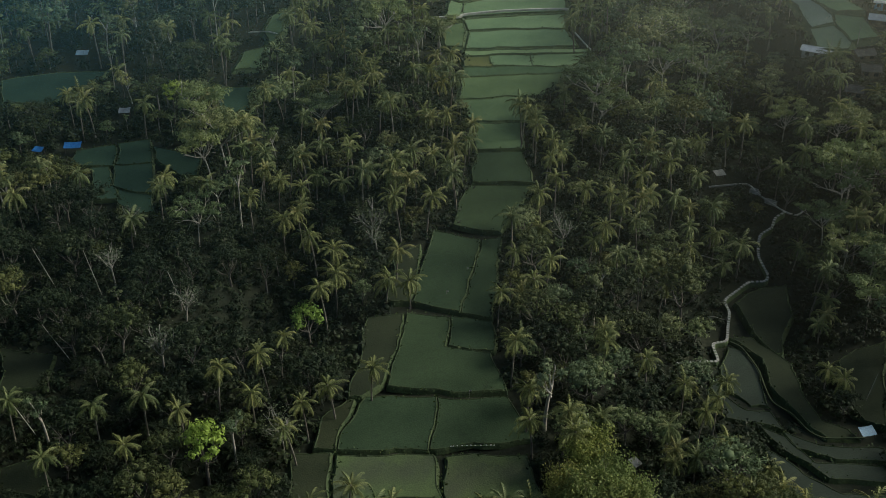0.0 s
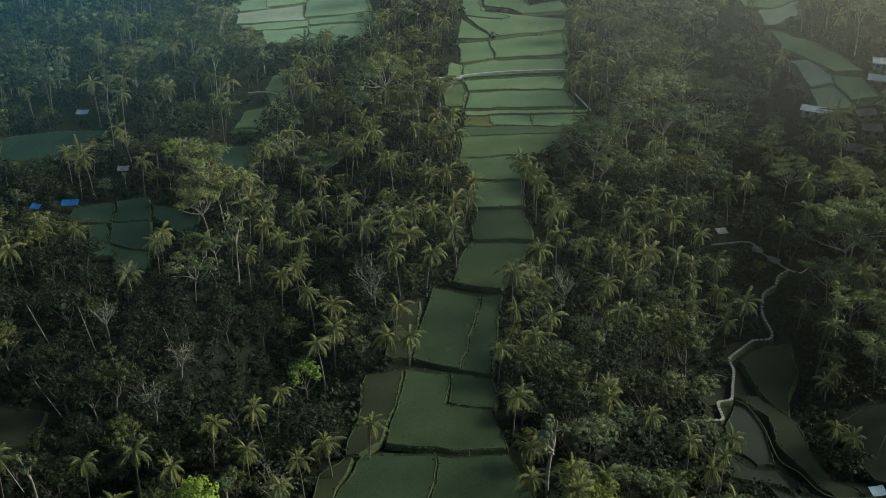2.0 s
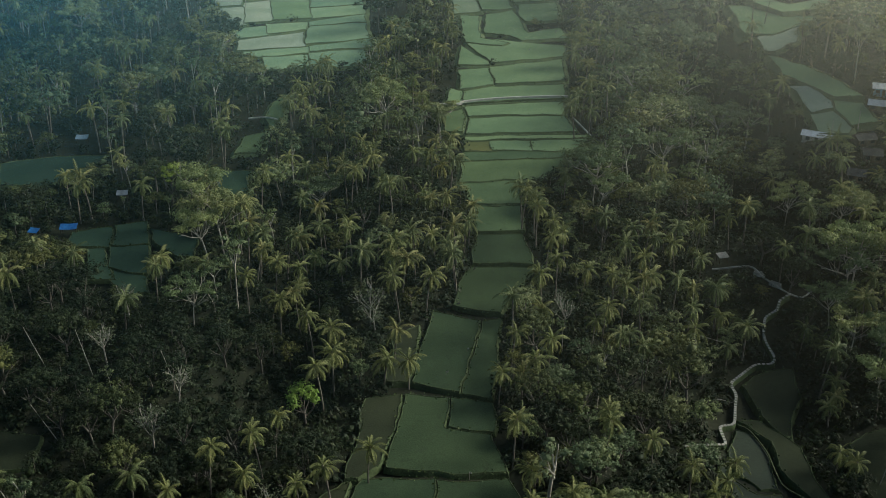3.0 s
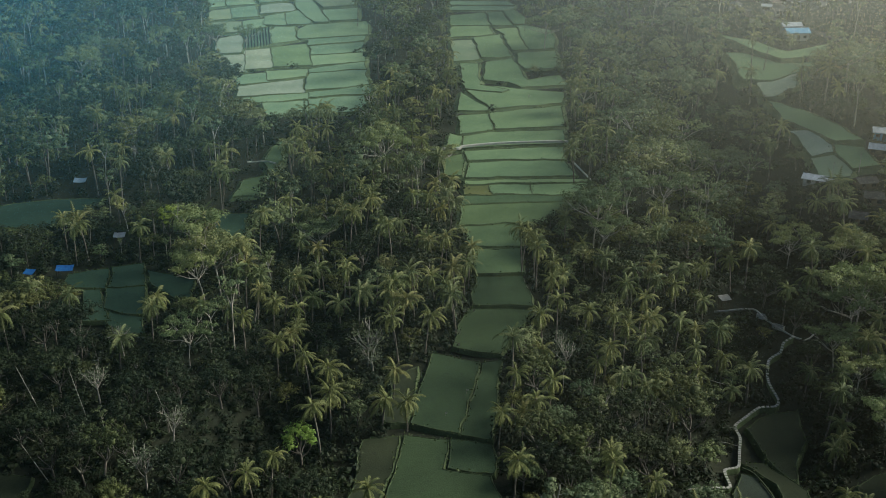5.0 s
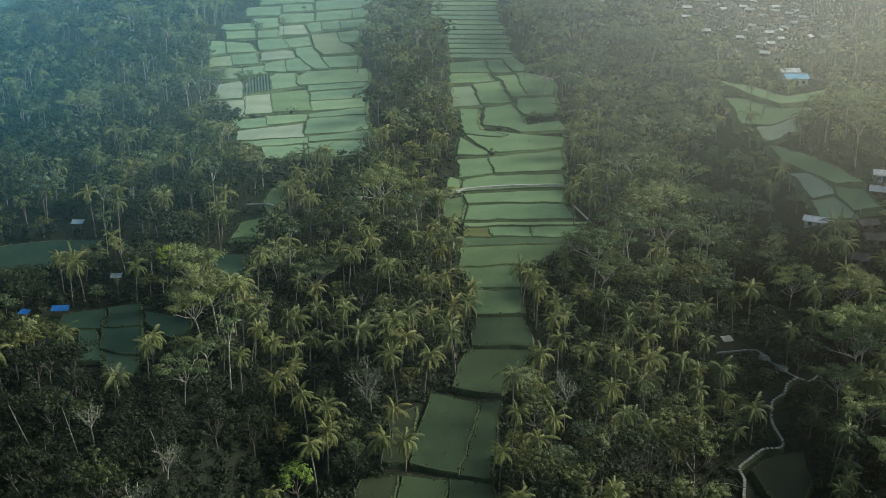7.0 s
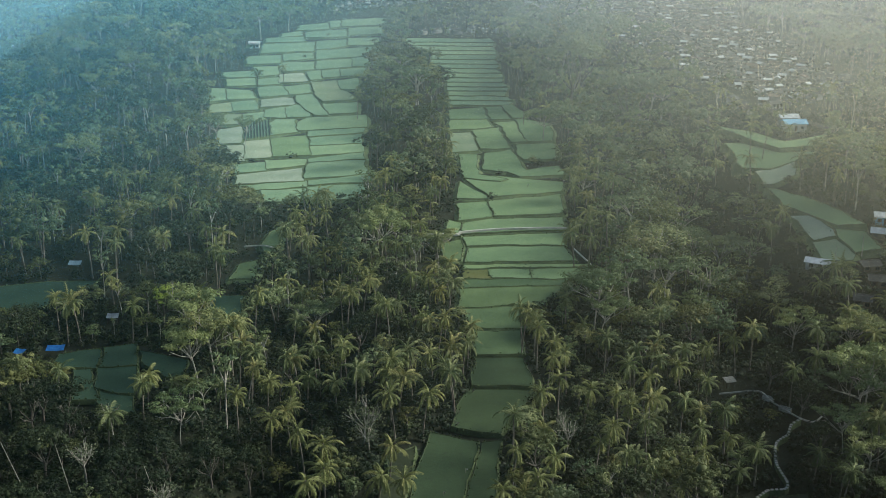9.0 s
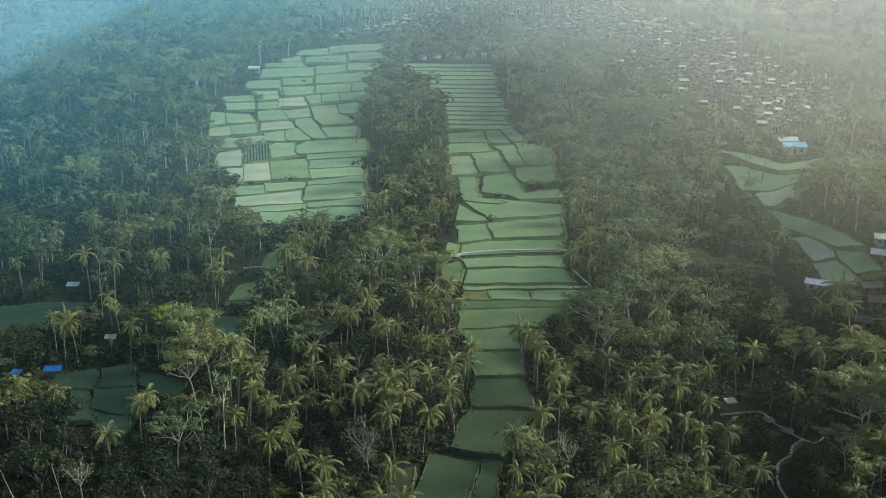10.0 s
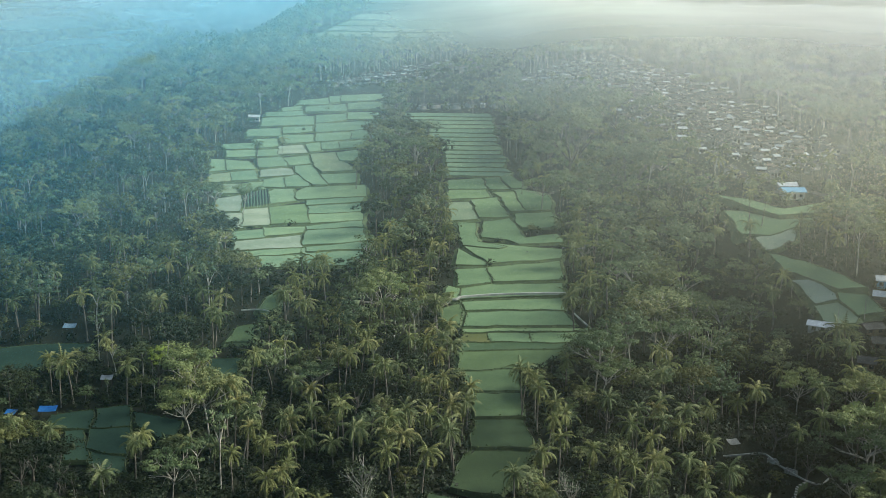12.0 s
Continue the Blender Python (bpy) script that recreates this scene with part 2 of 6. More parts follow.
class Soup:
    """Points and triangles that grow into one mesh."""

    def __init__(self):
        self.v, self.t, self.n = [], [], 0

    def add(self, v, t):
        v = np.asarray(v, float)
        self.v.append(v)
        self.t.append(np.asarray(t, int) + self.n)
        self.n += len(v)

    def arrays(self):
        return np.concatenate(self.v), np.concatenate(self.t)

    def tube(self, pts, radii, sides=6):
        pts = np.asarray(pts, float)
        ang = np.arange(sides) * 2 * np.pi / sides
        rings = []
        for i, p in enumerate(pts):
            d = pts[min(i + 1, len(pts) - 1)] - pts[max(i - 1, 0)]
            d = d / (np.linalg.norm(d) + 1e-9)
            a = np.cross(d, (0.3, 1, 0.1))
            a /= np.linalg.norm(a) + 1e-9
            b = np.cross(d, a)
            rings.append(p + radii[i] * (np.cos(ang)[:, None] * a + np.sin(ang)[:, None] * b))
        k = np.arange(sides)
        k2 = (k + 1) % sides
        t = []
        for i in range(len(pts) - 1):
            o, q = i * sides, (i + 1) * sides
            t += np.stack([o + k, o + k2, q + k2], 1).tolist() + np.stack([o + k, q + k2, q + k], 1).tolist()
        self.add(np.concatenate(rings), t)

    def leaves(self, r, centres, size, out=(0, 0, 1), loose=0.7, droop=0.0):
        """Diamond-shaped leaves, one at each centre, that face outwards more or less loosely."""
        c = np.asarray(centres, float)
        n = len(c)
        face = np.broadcast_to(np.asarray(out, float), (n, 3))
        face = face / (np.linalg.norm(face, axis=1, keepdims=True) + 1e-9) + r.normal(size=(n, 3)) * loose * 0.6
        d = np.cross(face, r.normal(size=(n, 3)))
        d[:, 2] -= droop
        d /= np.linalg.norm(d, axis=1, keepdims=True) + 1e-9
        w = np.cross(face, d)
        w /= np.linalg.norm(w, axis=1, keepdims=True) + 1e-9
        s = size * r.uniform(0.6, 1.25, (n, 1))
        v = np.stack([c - d * s * 0.6, c + w * s * 0.42, c + d * s * 0.75, c - w * s * 0.42], 1).reshape(-1, 3)
        o = np.arange(n)[:, None] * 4
        self.add(v, np.concatenate([o + (0, 1, 2), o + (0, 2, 3)]))


ICO = [(0, 0, -1), (0.72, -0.53, -0.45), (-0.28, -0.85, -0.45), (-0.89, 0, -0.45), (-0.28, 0.85, -0.45), (0.72, 0.53, -0.45), (0.28, -0.85, 0.45), (-0.72, -0.53, 0.45), (-0.72, 0.53, 0.45), (0.28, 0.85, 0.45), (0.89, 0, 0.45), (0, 0, 1)]
ICO_FACES = [(0, 1, 2), (1, 0, 5), (0, 2, 3), (0, 3, 4), (0, 4, 5), (1, 5, 10), (2, 1, 6), (3, 2, 7), (4, 3, 8), (5, 4, 9), (1, 10, 6), (2, 6, 7), (3, 7, 8), (4, 8, 9), (5, 9, 10), (6, 10, 11), (7, 6, 11), (8, 7, 11), (9, 8, 11), (10, 9, 11)]


def puff(soup, r, c, size, leaf, n, loose=0.55, core=0.5):
    """A bough: single leaves all over a clump, and the mass of twigs inside it."""
    if core:
        soup.add(c + np.array(ICO) * r.uniform(0.45, 1.0, (12, 1)) * core * size, ICO_FACES)
    out = r.normal(size=(n, 3))
    out /= np.linalg.norm(out, axis=1, keepdims=True)
    out[:, 2] = np.where(out[:, 2] < -0.3, -out[:, 2], out[:, 2])
    at = c + out * size * r.uniform(0.5, 1.2, (n, 1))
    face = out + (0, 0, 0.3) + r.normal(size=(n, 3)) * loose * 0.7
    d = np.cross(face, r.normal(size=(n, 3)))
    d /= np.linalg.norm(d, axis=1, keepdims=True) + 1e-9
    w = np.cross(face, d)
    w /= np.linalg.norm(w, axis=1, keepdims=True) + 1e-9
    s = leaf * r.uniform(0.6, 1.3, (n, 1))
    v = np.stack([at - d * s * 0.5 - w * s * 0.33, at - d * s * 0.4 + w * s * 0.36, at + d * s * 0.8], 1).reshape(-1, 3)
    soup.add(v, np.arange(3 * n).reshape(-1, 3))


def lobed(soup, r, middle, wide, deep, lobes, per, leaf, n):
    """A broad crown: a few uneven lobes, each a dark mass of twigs covered with clumps of leaves."""
    for i in range(lobes):
        az = i * 2.39996 + r.normal(0, 0.35)
        d = wide * (r.uniform(0.0, 0.2) if i == 0 else r.uniform(0.42, 0.66))
        lr = wide * (0.55 if i == 0 else r.uniform(0.32, 0.5))
        at = np.asarray(middle) + (math.cos(az) * d, math.sin(az) * d, deep * (0.35 if i == 0 else r.uniform(-0.55, 0.25)))
        flat = np.array((1, 1, r.uniform(0.62, 0.9)))
        soup.add(at + np.array(ICO) * r.uniform(0.2, 0.5, (12, 1)) * lr * flat, ICO_FACES)
        for j in range(per):
            up = 1 - 1.25 * (j + 0.5) / per + r.normal(0, 0.08)
            ring, a = math.sqrt(max(0.0, 1 - up * up)), j * 2.39996 + r.normal(0, 0.3)
            rad = lr * r.uniform(0.3, 0.52)
            puff(soup, r, at + np.array((math.cos(a) * ring, math.sin(a) * ring, up)) * flat * lr * r.uniform(0.72, 1.02), np.array((rad, rad, rad * 0.62)), leaf, n, 0.5, 0)


# ---- the lie of the land ----
def step(a):
    a = np.clip(a, 0, 1)
    return a * a * (3 - 2 * a)


def slope(x, y):
    """The open hillside: a slope rising away, a shelf on the right and a hollow before it."""
    z = np.where(y < 1700, 0.07 * y, 119 + 0.03 * (y - 1700))
    z = z + 21 * step((x - 60) / 75) * step((y - 250) / 110)
    z = z - 10 * np.exp(-(((x - 72) / 35) ** 2) - ((y - 225) / 50) ** 2)
    return z - 3 * step((-x - 40) / 60) * step((420 - y) / 80)


def land(x, y):
    """Height of the ground: the hillside, cut by a wooded gorge below the shelf, a gully beside the terraces and a deep valley far left."""
    x, y = np.asarray(x, float), np.asarray(y, float)
    z = slope(x, y)
    gorge = step((y - 284) / 30) * step((680 - y) / 80)
    z = z - gorge * 21 * step((x - 60) / 75) * step((110 - x) / 15)
    z = z - gorge * 9 * np.exp(-(((x - 86) / 13) ** 2))
    z = z - 9 * np.exp(-(((x + 38) / 11) ** 2)) * step((y - 195) / 25) * step((410 - y) / 60)
    edge = -212 + 75 * step((y - 880) / 220)
    return z + (-58 * step((edge - x) / 130) + 75 * step((edge - 190 - x) / 330)) * step((y - 380) / 150)


def ground_sheet():
    ys = np.concatenate([np.arange(-600, 120, 30), np.arange(120, 520, 5), np.arange(520, 1000, 10), np.arange(1000, 1800, 25), np.arange(1800, 4801, 150)])
    xs = np.concatenate([np.arange(-3000, -400, 130), np.arange(-400, -150, 12), np.arange(-150, 151, 5), np.arange(162, 400, 12), np.arange(400, 3001, 130)])
    gx, gy = np.meshgrid(xs, ys)
    near = (np.abs(gx) < 400) & (gy > 100) & (gy < 1800)
    z = land(gx, gy) + near * (0.5 * np.sin(gx * 0.21 + 1.3 * np.sin(gy * 0.11)) * np.sin(gy * 0.17) - 0.6)
    nx, ny = len(xs), len(ys)
    i = (np.arange(ny - 1)[:, None] * nx + np.arange(nx - 1)).ravel()
    t = np.concatenate([np.stack([i, i + 1, i + nx + 1], 1), np.stack([i, i + nx + 1, i + nx], 1)])
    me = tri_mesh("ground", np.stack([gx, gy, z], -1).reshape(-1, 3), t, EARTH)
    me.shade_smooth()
    tagged(new("ground", me), "leaf-littered forest floor toned near-black for tree shade, rising towards distant hills", "ground", kind="structure")


ground_sheet()

# where nothing may grow: one cell a metre
MX, MY = 400, 100
taken = np.zeros((800, 1500), bool)


def inside(poly, x, y):
    p = np.asarray(poly)
    hit = np.zeros(np.shape(x), bool)
    for (x1, y1), (x2, y2) in zip(p, np.roll(p, -1, 0)):
        hit ^= ((y1 > y) != (y2 > y)) & (x < (x2 - x1) * (y - y1) / (y2 - y1 + 1e-9) + x1)
    return hit


def claim(poly, margin=0.8):
    p = np.asarray(poly, float)
    lo, hi = np.floor(p.min(0) - margin).astype(int), np.ceil(p.max(0) + margin).astype(int)
    gx, gy = np.meshgrid(np.arange(lo[0], hi[0] + 1) + 0.5, np.arange(lo[1], hi[1] + 1) + 0.5, indexing="ij")
    m = np.zeros(gx.shape, bool)
    for dx, dy in ((0, 0), (margin, 0), (-margin, 0), (0, margin), (0, -margin)):
        m |= inside(p, gx + dx, gy + dy)
    i, j = lo[0] + MX, lo[1] - MY
    if 0 <= i and i + m.shape[0] <= 800 and 0 <= j and j + m.shape[1] <= 1500:
        taken[i : i + m.shape[0], j : j + m.shape[1]] |= m


def free(x, y):
    i, j = int(math.floor(x)) + MX, int(math.floor(y)) - MY
    return not (0 <= i < 800 and 0 <= j < 1500 and taken[i, j])


# ---- rice terraces ----
def outline(pts, wavy, pitch=1.6):
    """A polygon's outline in short, slightly wandering steps."""
    out = []
    for (x1, y1), (x2, y2) in zip(pts, pts[1:] + pts[:1]):
        n = max(2, int(math.hypot(x2 - x1, y2 - y1) / pitch))
        for k in range(n):
            f = k / n
            x, y = x1 + (x2 - x1) * f, y1 + (y2 - y1) * f
            a = noise.noise((x * 0.13, y * 0.13, 3.1)) * wavy + noise.noise((x * 0.6, y * 0.6, 1.7)) * wavy * 0.3
            b = noise.noise((x * 0.13, y * 0.13, 9.7)) * wavy + noise.noise((x * 0.6, y * 0.6, 5.2)) * wavy * 0.3
            out.append((x + a, y + b))
    return out


def inset(pts, d):
    n, out = len(pts), []
    area = sum(pts[i][0] * pts[(i + 1) % n][1] - pts[(i + 1) % n][0] * pts[i][1] for i in range(n))
    s = 1 if area > 0 else -1
    for i in range(n):
        (ax, ay), (bx, by), (cx, cy) = pts[i - 1], pts[i], pts[(i + 1) % n]
        tx, ty = cx - ax, cy - ay
        k = math.hypot(tx, ty) + 1e-9
        out.append((bx - s * ty / k * d, by + s * tx / k * d))
    return out


rims = []


def paddy(kind, *pts, wavy=1.1, bund=None, fall=None):
    """One terrace step: an earth bank with a raised bund round a bed, tilted so the bank looks low from the camera."""
    pts = list(pts)
    claim(pts)
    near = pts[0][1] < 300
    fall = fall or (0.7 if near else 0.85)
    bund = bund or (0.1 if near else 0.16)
    rim = outline(pts, wavy)
    n = len(rim)
    cx, cy = sum(p[0] for p in rim) / n, sum(p[1] for p in rim) / n
    flat = np.array([(1, x - cx, y - cy) for x, y in rim])
    heights = np.array([float(land(x, y)) for x, y in rim])
    _, sx, sy = np.linalg.lstsq(flat, heights, rcond=None)[0] * fall
    top = float(np.max(heights - flat[:, 1] * sx - flat[:, 2] * sy)) + 0.1
    low = float(heights.min()) - 1.5
    mat, label = CROPS[kind]
    thing = tagged(new("rice_paddy"), label, "rice paddy", "stepped rice paddies")
    thing.location = (cx, cy, low)

    def level(x, y, lift):
        return (x - cx, y - cy, top + lift + sx * (x - cx) + sy * (y - cy) - low)

    bm = bmesh.new()
    loops = [[bm.verts.new((x - cx, y - cy, float(land(x, y)) - 0.6 - low)) for x, y in inset(rim, -0.5 if near else -1.5)]]
    for d, lift in ((-0.15, -0.3), (0.1, 0.1), (0.1 + bund, 0.12), (0.22 + bund, -0.06)):
        loops.append([bm.verts.new(level(x, y, lift + 0.07 * noise.noise((x * 0.9, y * 0.9, d)))) for x, y in inset(rim, d)])
    for a, b in zip(loops, loops[1:]):
        for i in range(len(a)):
            k = (i + 1) % len(a)
            f = bm.faces.new((a[i], a[k], b[k], b[i]))
            f.material_index = 1 if a is loops[2] else 0
    bmesh.ops.recalc_face_normals(bm, faces=bm.faces)
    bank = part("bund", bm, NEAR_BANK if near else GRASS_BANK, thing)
    bank.data.materials.append(TRODDEN)
    bm = bmesh.new()
    f = bm.faces.new([bm.verts.new(level(x, y, 0.0)) for x, y in inset(rim, 0.15 + bund)])
    f.normal_update()
    if f.normal.z < 0:
        f.normal_flip()
    bmesh.ops.triangulate(bm, faces=bm.faces[:])
    part("rice_bed", bm, mat, thing)
    if cy < 430:
        rims.append([(x, y, top + sx * (x - cx) + sy * (y - cy)) for x, y in rim])


def room(x, y, reach=40):
    """How far behind this spot, along the camera's line of sight, the next open field begins."""
    d = math.hypot(x, y)
    for k in range(1, reach):
        if not free(x + x / d * k, y + y / d * k):
            return k
    return reach


def clear(x, y, r):
    return all(free(x + r * a, y + r * b) for a, b in ((0, 0), (1, 0), (-1, 0), (0, 1), (0, -1)))


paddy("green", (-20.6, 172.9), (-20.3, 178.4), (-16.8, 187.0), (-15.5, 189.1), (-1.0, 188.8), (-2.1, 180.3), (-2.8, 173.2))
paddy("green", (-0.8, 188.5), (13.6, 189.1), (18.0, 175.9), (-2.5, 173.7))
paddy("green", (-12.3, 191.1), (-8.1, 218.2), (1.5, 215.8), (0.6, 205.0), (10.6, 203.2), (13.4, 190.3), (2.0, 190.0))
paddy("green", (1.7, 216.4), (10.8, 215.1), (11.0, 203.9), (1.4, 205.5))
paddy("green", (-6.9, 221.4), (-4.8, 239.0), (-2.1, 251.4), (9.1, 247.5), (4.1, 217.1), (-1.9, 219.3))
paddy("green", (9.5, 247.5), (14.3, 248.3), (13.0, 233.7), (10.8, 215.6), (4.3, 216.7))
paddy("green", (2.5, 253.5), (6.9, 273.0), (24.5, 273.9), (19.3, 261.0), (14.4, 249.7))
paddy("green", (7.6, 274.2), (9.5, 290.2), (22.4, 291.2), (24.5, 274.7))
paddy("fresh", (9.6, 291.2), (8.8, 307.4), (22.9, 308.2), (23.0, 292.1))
paddy("weedy", (-20.5, 160.1), (-20.8, 171.8), (-1.7, 172.5), (-0.4, 160.1))
paddy("weedy", (0.1, 160.1), (0.8, 172.2), (16.1, 172.4), (18.6, 160.2))
paddy("mud", (-28.9, 160.1), (-29.1, 171.8), (-22.1, 172.3), (-21.4, 160.1))
paddy("mud", (-25.4, 173.2), (-24.6, 183.1), (-19.9, 188.2), (-17.6, 188.7), (-20.5, 180.3), (-20.9, 172.9))
paddy("mud", (-19.5, 188.5), (-17.7, 207.5), (-16.9, 215.2), (-9.1, 217.1), (-10.3, 205.6), (-13.2, 192.0), (-16.3, 188.5))
paddy("mud", (-12.3, 221.8), (-12.3, 240.2), (-5.8, 245.1), (-6.1, 232.9), (-7.5, 221.4))
paddy("flooded", (62.0, 208.1), (65.8, 216.6), (69.6, 215.4), (70.8, 206.8), (69.7, 193.8), (65.6, 193.5), (61.9, 198.5))
paddy("flooded", (60.6, 205.6), (60.6, 196.3), (64.1, 191.5), (69.0, 191.2), (70.7, 184.8), (65.3, 186.8), (59.3, 188.2), (57.7, 198.4))
paddy("mud", (66.7, 219.6), (71.9, 220.3), (78.2, 208.7), (77.6, 196.9), (78.6, 188.1), (83.3, 184.5), (84.4, 180.8), (77.8, 181.4), (73.8, 191.6), (72.0, 199.7), (72.0, 211.4), (68.9, 217.6))
paddy("flooded", (69.0, 184.4), (75.7, 179.2), (88.4, 177.0), (87.2, 173.0), (77.7, 174.3), (70.9, 178.2))
paddy("flooded", (64.1, 185.5), (69.5, 181.7), (72.9, 173.1), (79.6, 172.9), (86.7, 171.6), (85.1, 167.0), (74.7, 168.0), (69.1, 176.0))
paddy("flooded", (64.6, 178.6), (70.5, 169.3), (75.7, 163.7), (84.1, 164.1), (83.0, 160.6), (67.2, 160.8), (65.3, 171.0))
paddy("mud", (70.6, 233.1), (78.9, 239.3), (84.5, 239.6), (83.0, 227.3), (76.3, 211.0), (72.7, 221.9))
paddy("mud", (88.2, 208.8), (92.8, 211.5), (100.3, 213.5), (90.5, 183.5), (87.2, 186.6), (86.1, 197.8))
paddy("mud", (-93.8, 193.7), (-98.4, 208.5), (-85.5, 206.0), (-84.4, 195.0))
paddy("mud", (-84.4, 164.3), (-86.3, 170.9), (-80.3, 173.6), (-75.0, 166.8), (-77.1, 162.4))
paddy("fresh", (8.6, 308.7), (5.8, 321.6), (22.8, 324.8), (23.6, 308.9))
paddy("fresh", (5.0, 321.7), (5.7, 337.0), (38.8, 341.0), (35.4, 331.8), (30.6, 325.0), (21.4, 324.5))
paddy("fresh", (6.1, 337.3), (6.2, 344.9), (42.8, 346.1), (39.8, 341.2))
paddy("ripe", (6.6, 345.4), (7.0, 352.9), (15.4, 353.4), (16.1, 345.0))
paddy("far_green", (15.8, 345.9), (14.9, 353.4), (28.6, 353.9), (29.1, 345.1))
paddy("far_green", (28.8, 345.6), (28.1, 353.9), (48.7, 356.3), (44.0, 346.5))
paddy("far_green", (6.7, 353.4), (6.8, 357.5), (47.9, 359.3), (48.8, 356.5))
paddy("far_green", (7.4, 358.9), (8.9, 372.9), (41.9, 374.6), (44.6, 360.9))
paddy("far_green", (8.6, 374.2), (7.3, 382.8), (43.1, 387.7), (42.5, 374.9))
paddy("far_green", (7.2, 384.8), (7.4, 396.4), (17.2, 401.0), (44.6, 404.5), (43.1, 389.7))
paddy("far_green", (6.0, 398.2), (5.6, 418.6), (18.0, 421.1), (18.6, 402.1))
paddy("far_green", (18.8, 403.2), (17.7, 421.7), (45.9, 429.8), (44.6, 406.8))
paddy("far_green", (5.7, 423.0), (7.3, 446.2), (17.0, 427.4), (17.9, 423.1))
paddy("far_green", (17.9, 425.0), (16.0, 431.8), (8.4, 449.5), (14.6, 454.3), (24.7, 451.7), (48.4, 445.2), (47.0, 432.0))
paddy("fresh", (0.8, 361.1), (-0.7, 375.8), (7.0, 380.9), (8.0, 373.4), (6.4, 360.2))
paddy("far_green", (0.1, 384.3), (3.0, 399.8), (7.6, 396.6), (6.7, 383.3))
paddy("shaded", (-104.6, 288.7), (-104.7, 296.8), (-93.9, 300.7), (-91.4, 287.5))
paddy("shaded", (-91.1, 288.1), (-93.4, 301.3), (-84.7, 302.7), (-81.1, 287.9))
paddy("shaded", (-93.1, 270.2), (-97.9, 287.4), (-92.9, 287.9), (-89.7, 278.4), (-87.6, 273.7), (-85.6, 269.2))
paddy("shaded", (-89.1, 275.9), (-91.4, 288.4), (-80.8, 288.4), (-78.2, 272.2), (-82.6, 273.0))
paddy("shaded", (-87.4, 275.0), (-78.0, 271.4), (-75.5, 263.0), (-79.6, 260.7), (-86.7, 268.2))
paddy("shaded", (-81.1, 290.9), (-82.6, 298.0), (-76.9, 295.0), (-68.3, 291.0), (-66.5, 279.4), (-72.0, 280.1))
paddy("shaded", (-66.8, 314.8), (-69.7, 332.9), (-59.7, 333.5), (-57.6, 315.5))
paddy("fresh", (-66.9, 344.8), (-65.6, 358.9), (-58.3, 362.5), (-58.2, 345.7))
paddy("fresh", (-57.4, 363.4), (-61.1, 373.0), (-59.4, 387.3), (-56.1, 394.9), (-54.5, 374.9))
paddy("dim_bed", (-135.6, 325.7), (-140.4, 342.0), (-124.0, 347.1), (-108.3, 348.4), (-111.8, 336.6), (-121.2, 325.8))
paddy("far_green", (8.2, 448.2), (7.0, 482.8), (15.2, 483.2), (15.1, 454.0), (26.6, 447.3), (23.1, 444.1))
paddy("far_green", (16.4, 459.7), (18.1, 484.2), (30.0, 491.0), (33.1, 471.8), (34.3, 460.4), (48.5, 466.1), (50.8, 453.0), (31.3, 450.7), (27.1, 456.9))
paddy("far_green", (31.6, 481.6), (33.1, 498.5), (49.2, 502.0), (49.4, 476.2), (34.2, 473.9))
paddy("dry", (4.7, 483.2), (3.6, 515.6), (13.8, 518.0), (16.4, 487.2))
paddy("far_green", (14.2, 521.1), (26.5, 526.8), (28.5, 501.9), (30.5, 491.5), (16.7, 489.1))
paddy("far_green", (29.8, 501.0), (27.9, 525.9), (23.8, 535.2), (33.9, 537.8), (38.0, 501.3))
paddy("far_green", (34.0, 541.1), (38.3, 542.4), (50.6, 534.3), (50.3, 503.8), (37.8, 501.4))
paddy("far_green", (3.2, 520.7), (3.3, 539.6), (21.8, 541.6), (23.5, 525.8), (15.3, 522.3))
paddy("far_green", (3.3, 540.0), (3.4, 558.8), (20.4, 564.3), (22.5, 540.9))
paddy("far_green", (22.9, 539.9), (20.9, 564.4), (28.9, 566.0), (33.2, 540.3))
paddy("far_green", (33.5, 542.6), (29.1, 567.2), (34.7, 572.4), (40.8, 549.7), (38.7, 542.8))
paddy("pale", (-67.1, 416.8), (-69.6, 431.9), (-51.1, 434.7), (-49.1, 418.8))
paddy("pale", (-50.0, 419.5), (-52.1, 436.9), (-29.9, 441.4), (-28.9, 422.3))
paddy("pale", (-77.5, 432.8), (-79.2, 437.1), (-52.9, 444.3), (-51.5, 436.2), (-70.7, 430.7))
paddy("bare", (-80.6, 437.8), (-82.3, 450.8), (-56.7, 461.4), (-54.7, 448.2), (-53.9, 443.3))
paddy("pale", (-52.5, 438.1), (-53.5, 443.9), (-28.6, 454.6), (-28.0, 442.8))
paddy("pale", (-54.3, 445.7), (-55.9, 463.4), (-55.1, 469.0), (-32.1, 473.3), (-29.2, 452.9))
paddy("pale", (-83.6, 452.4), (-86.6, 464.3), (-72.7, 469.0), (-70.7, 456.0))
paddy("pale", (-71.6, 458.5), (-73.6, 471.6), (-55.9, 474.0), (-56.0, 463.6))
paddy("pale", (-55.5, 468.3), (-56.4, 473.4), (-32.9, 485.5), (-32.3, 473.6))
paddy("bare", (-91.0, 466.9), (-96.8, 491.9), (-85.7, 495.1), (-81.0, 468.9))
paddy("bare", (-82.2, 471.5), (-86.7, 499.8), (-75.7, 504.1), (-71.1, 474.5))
paddy("far_green", (-71.5, 475.5), (-75.9, 504.1), (-60.1, 510.6), (-56.8, 489.5), (-54.8, 477.9))
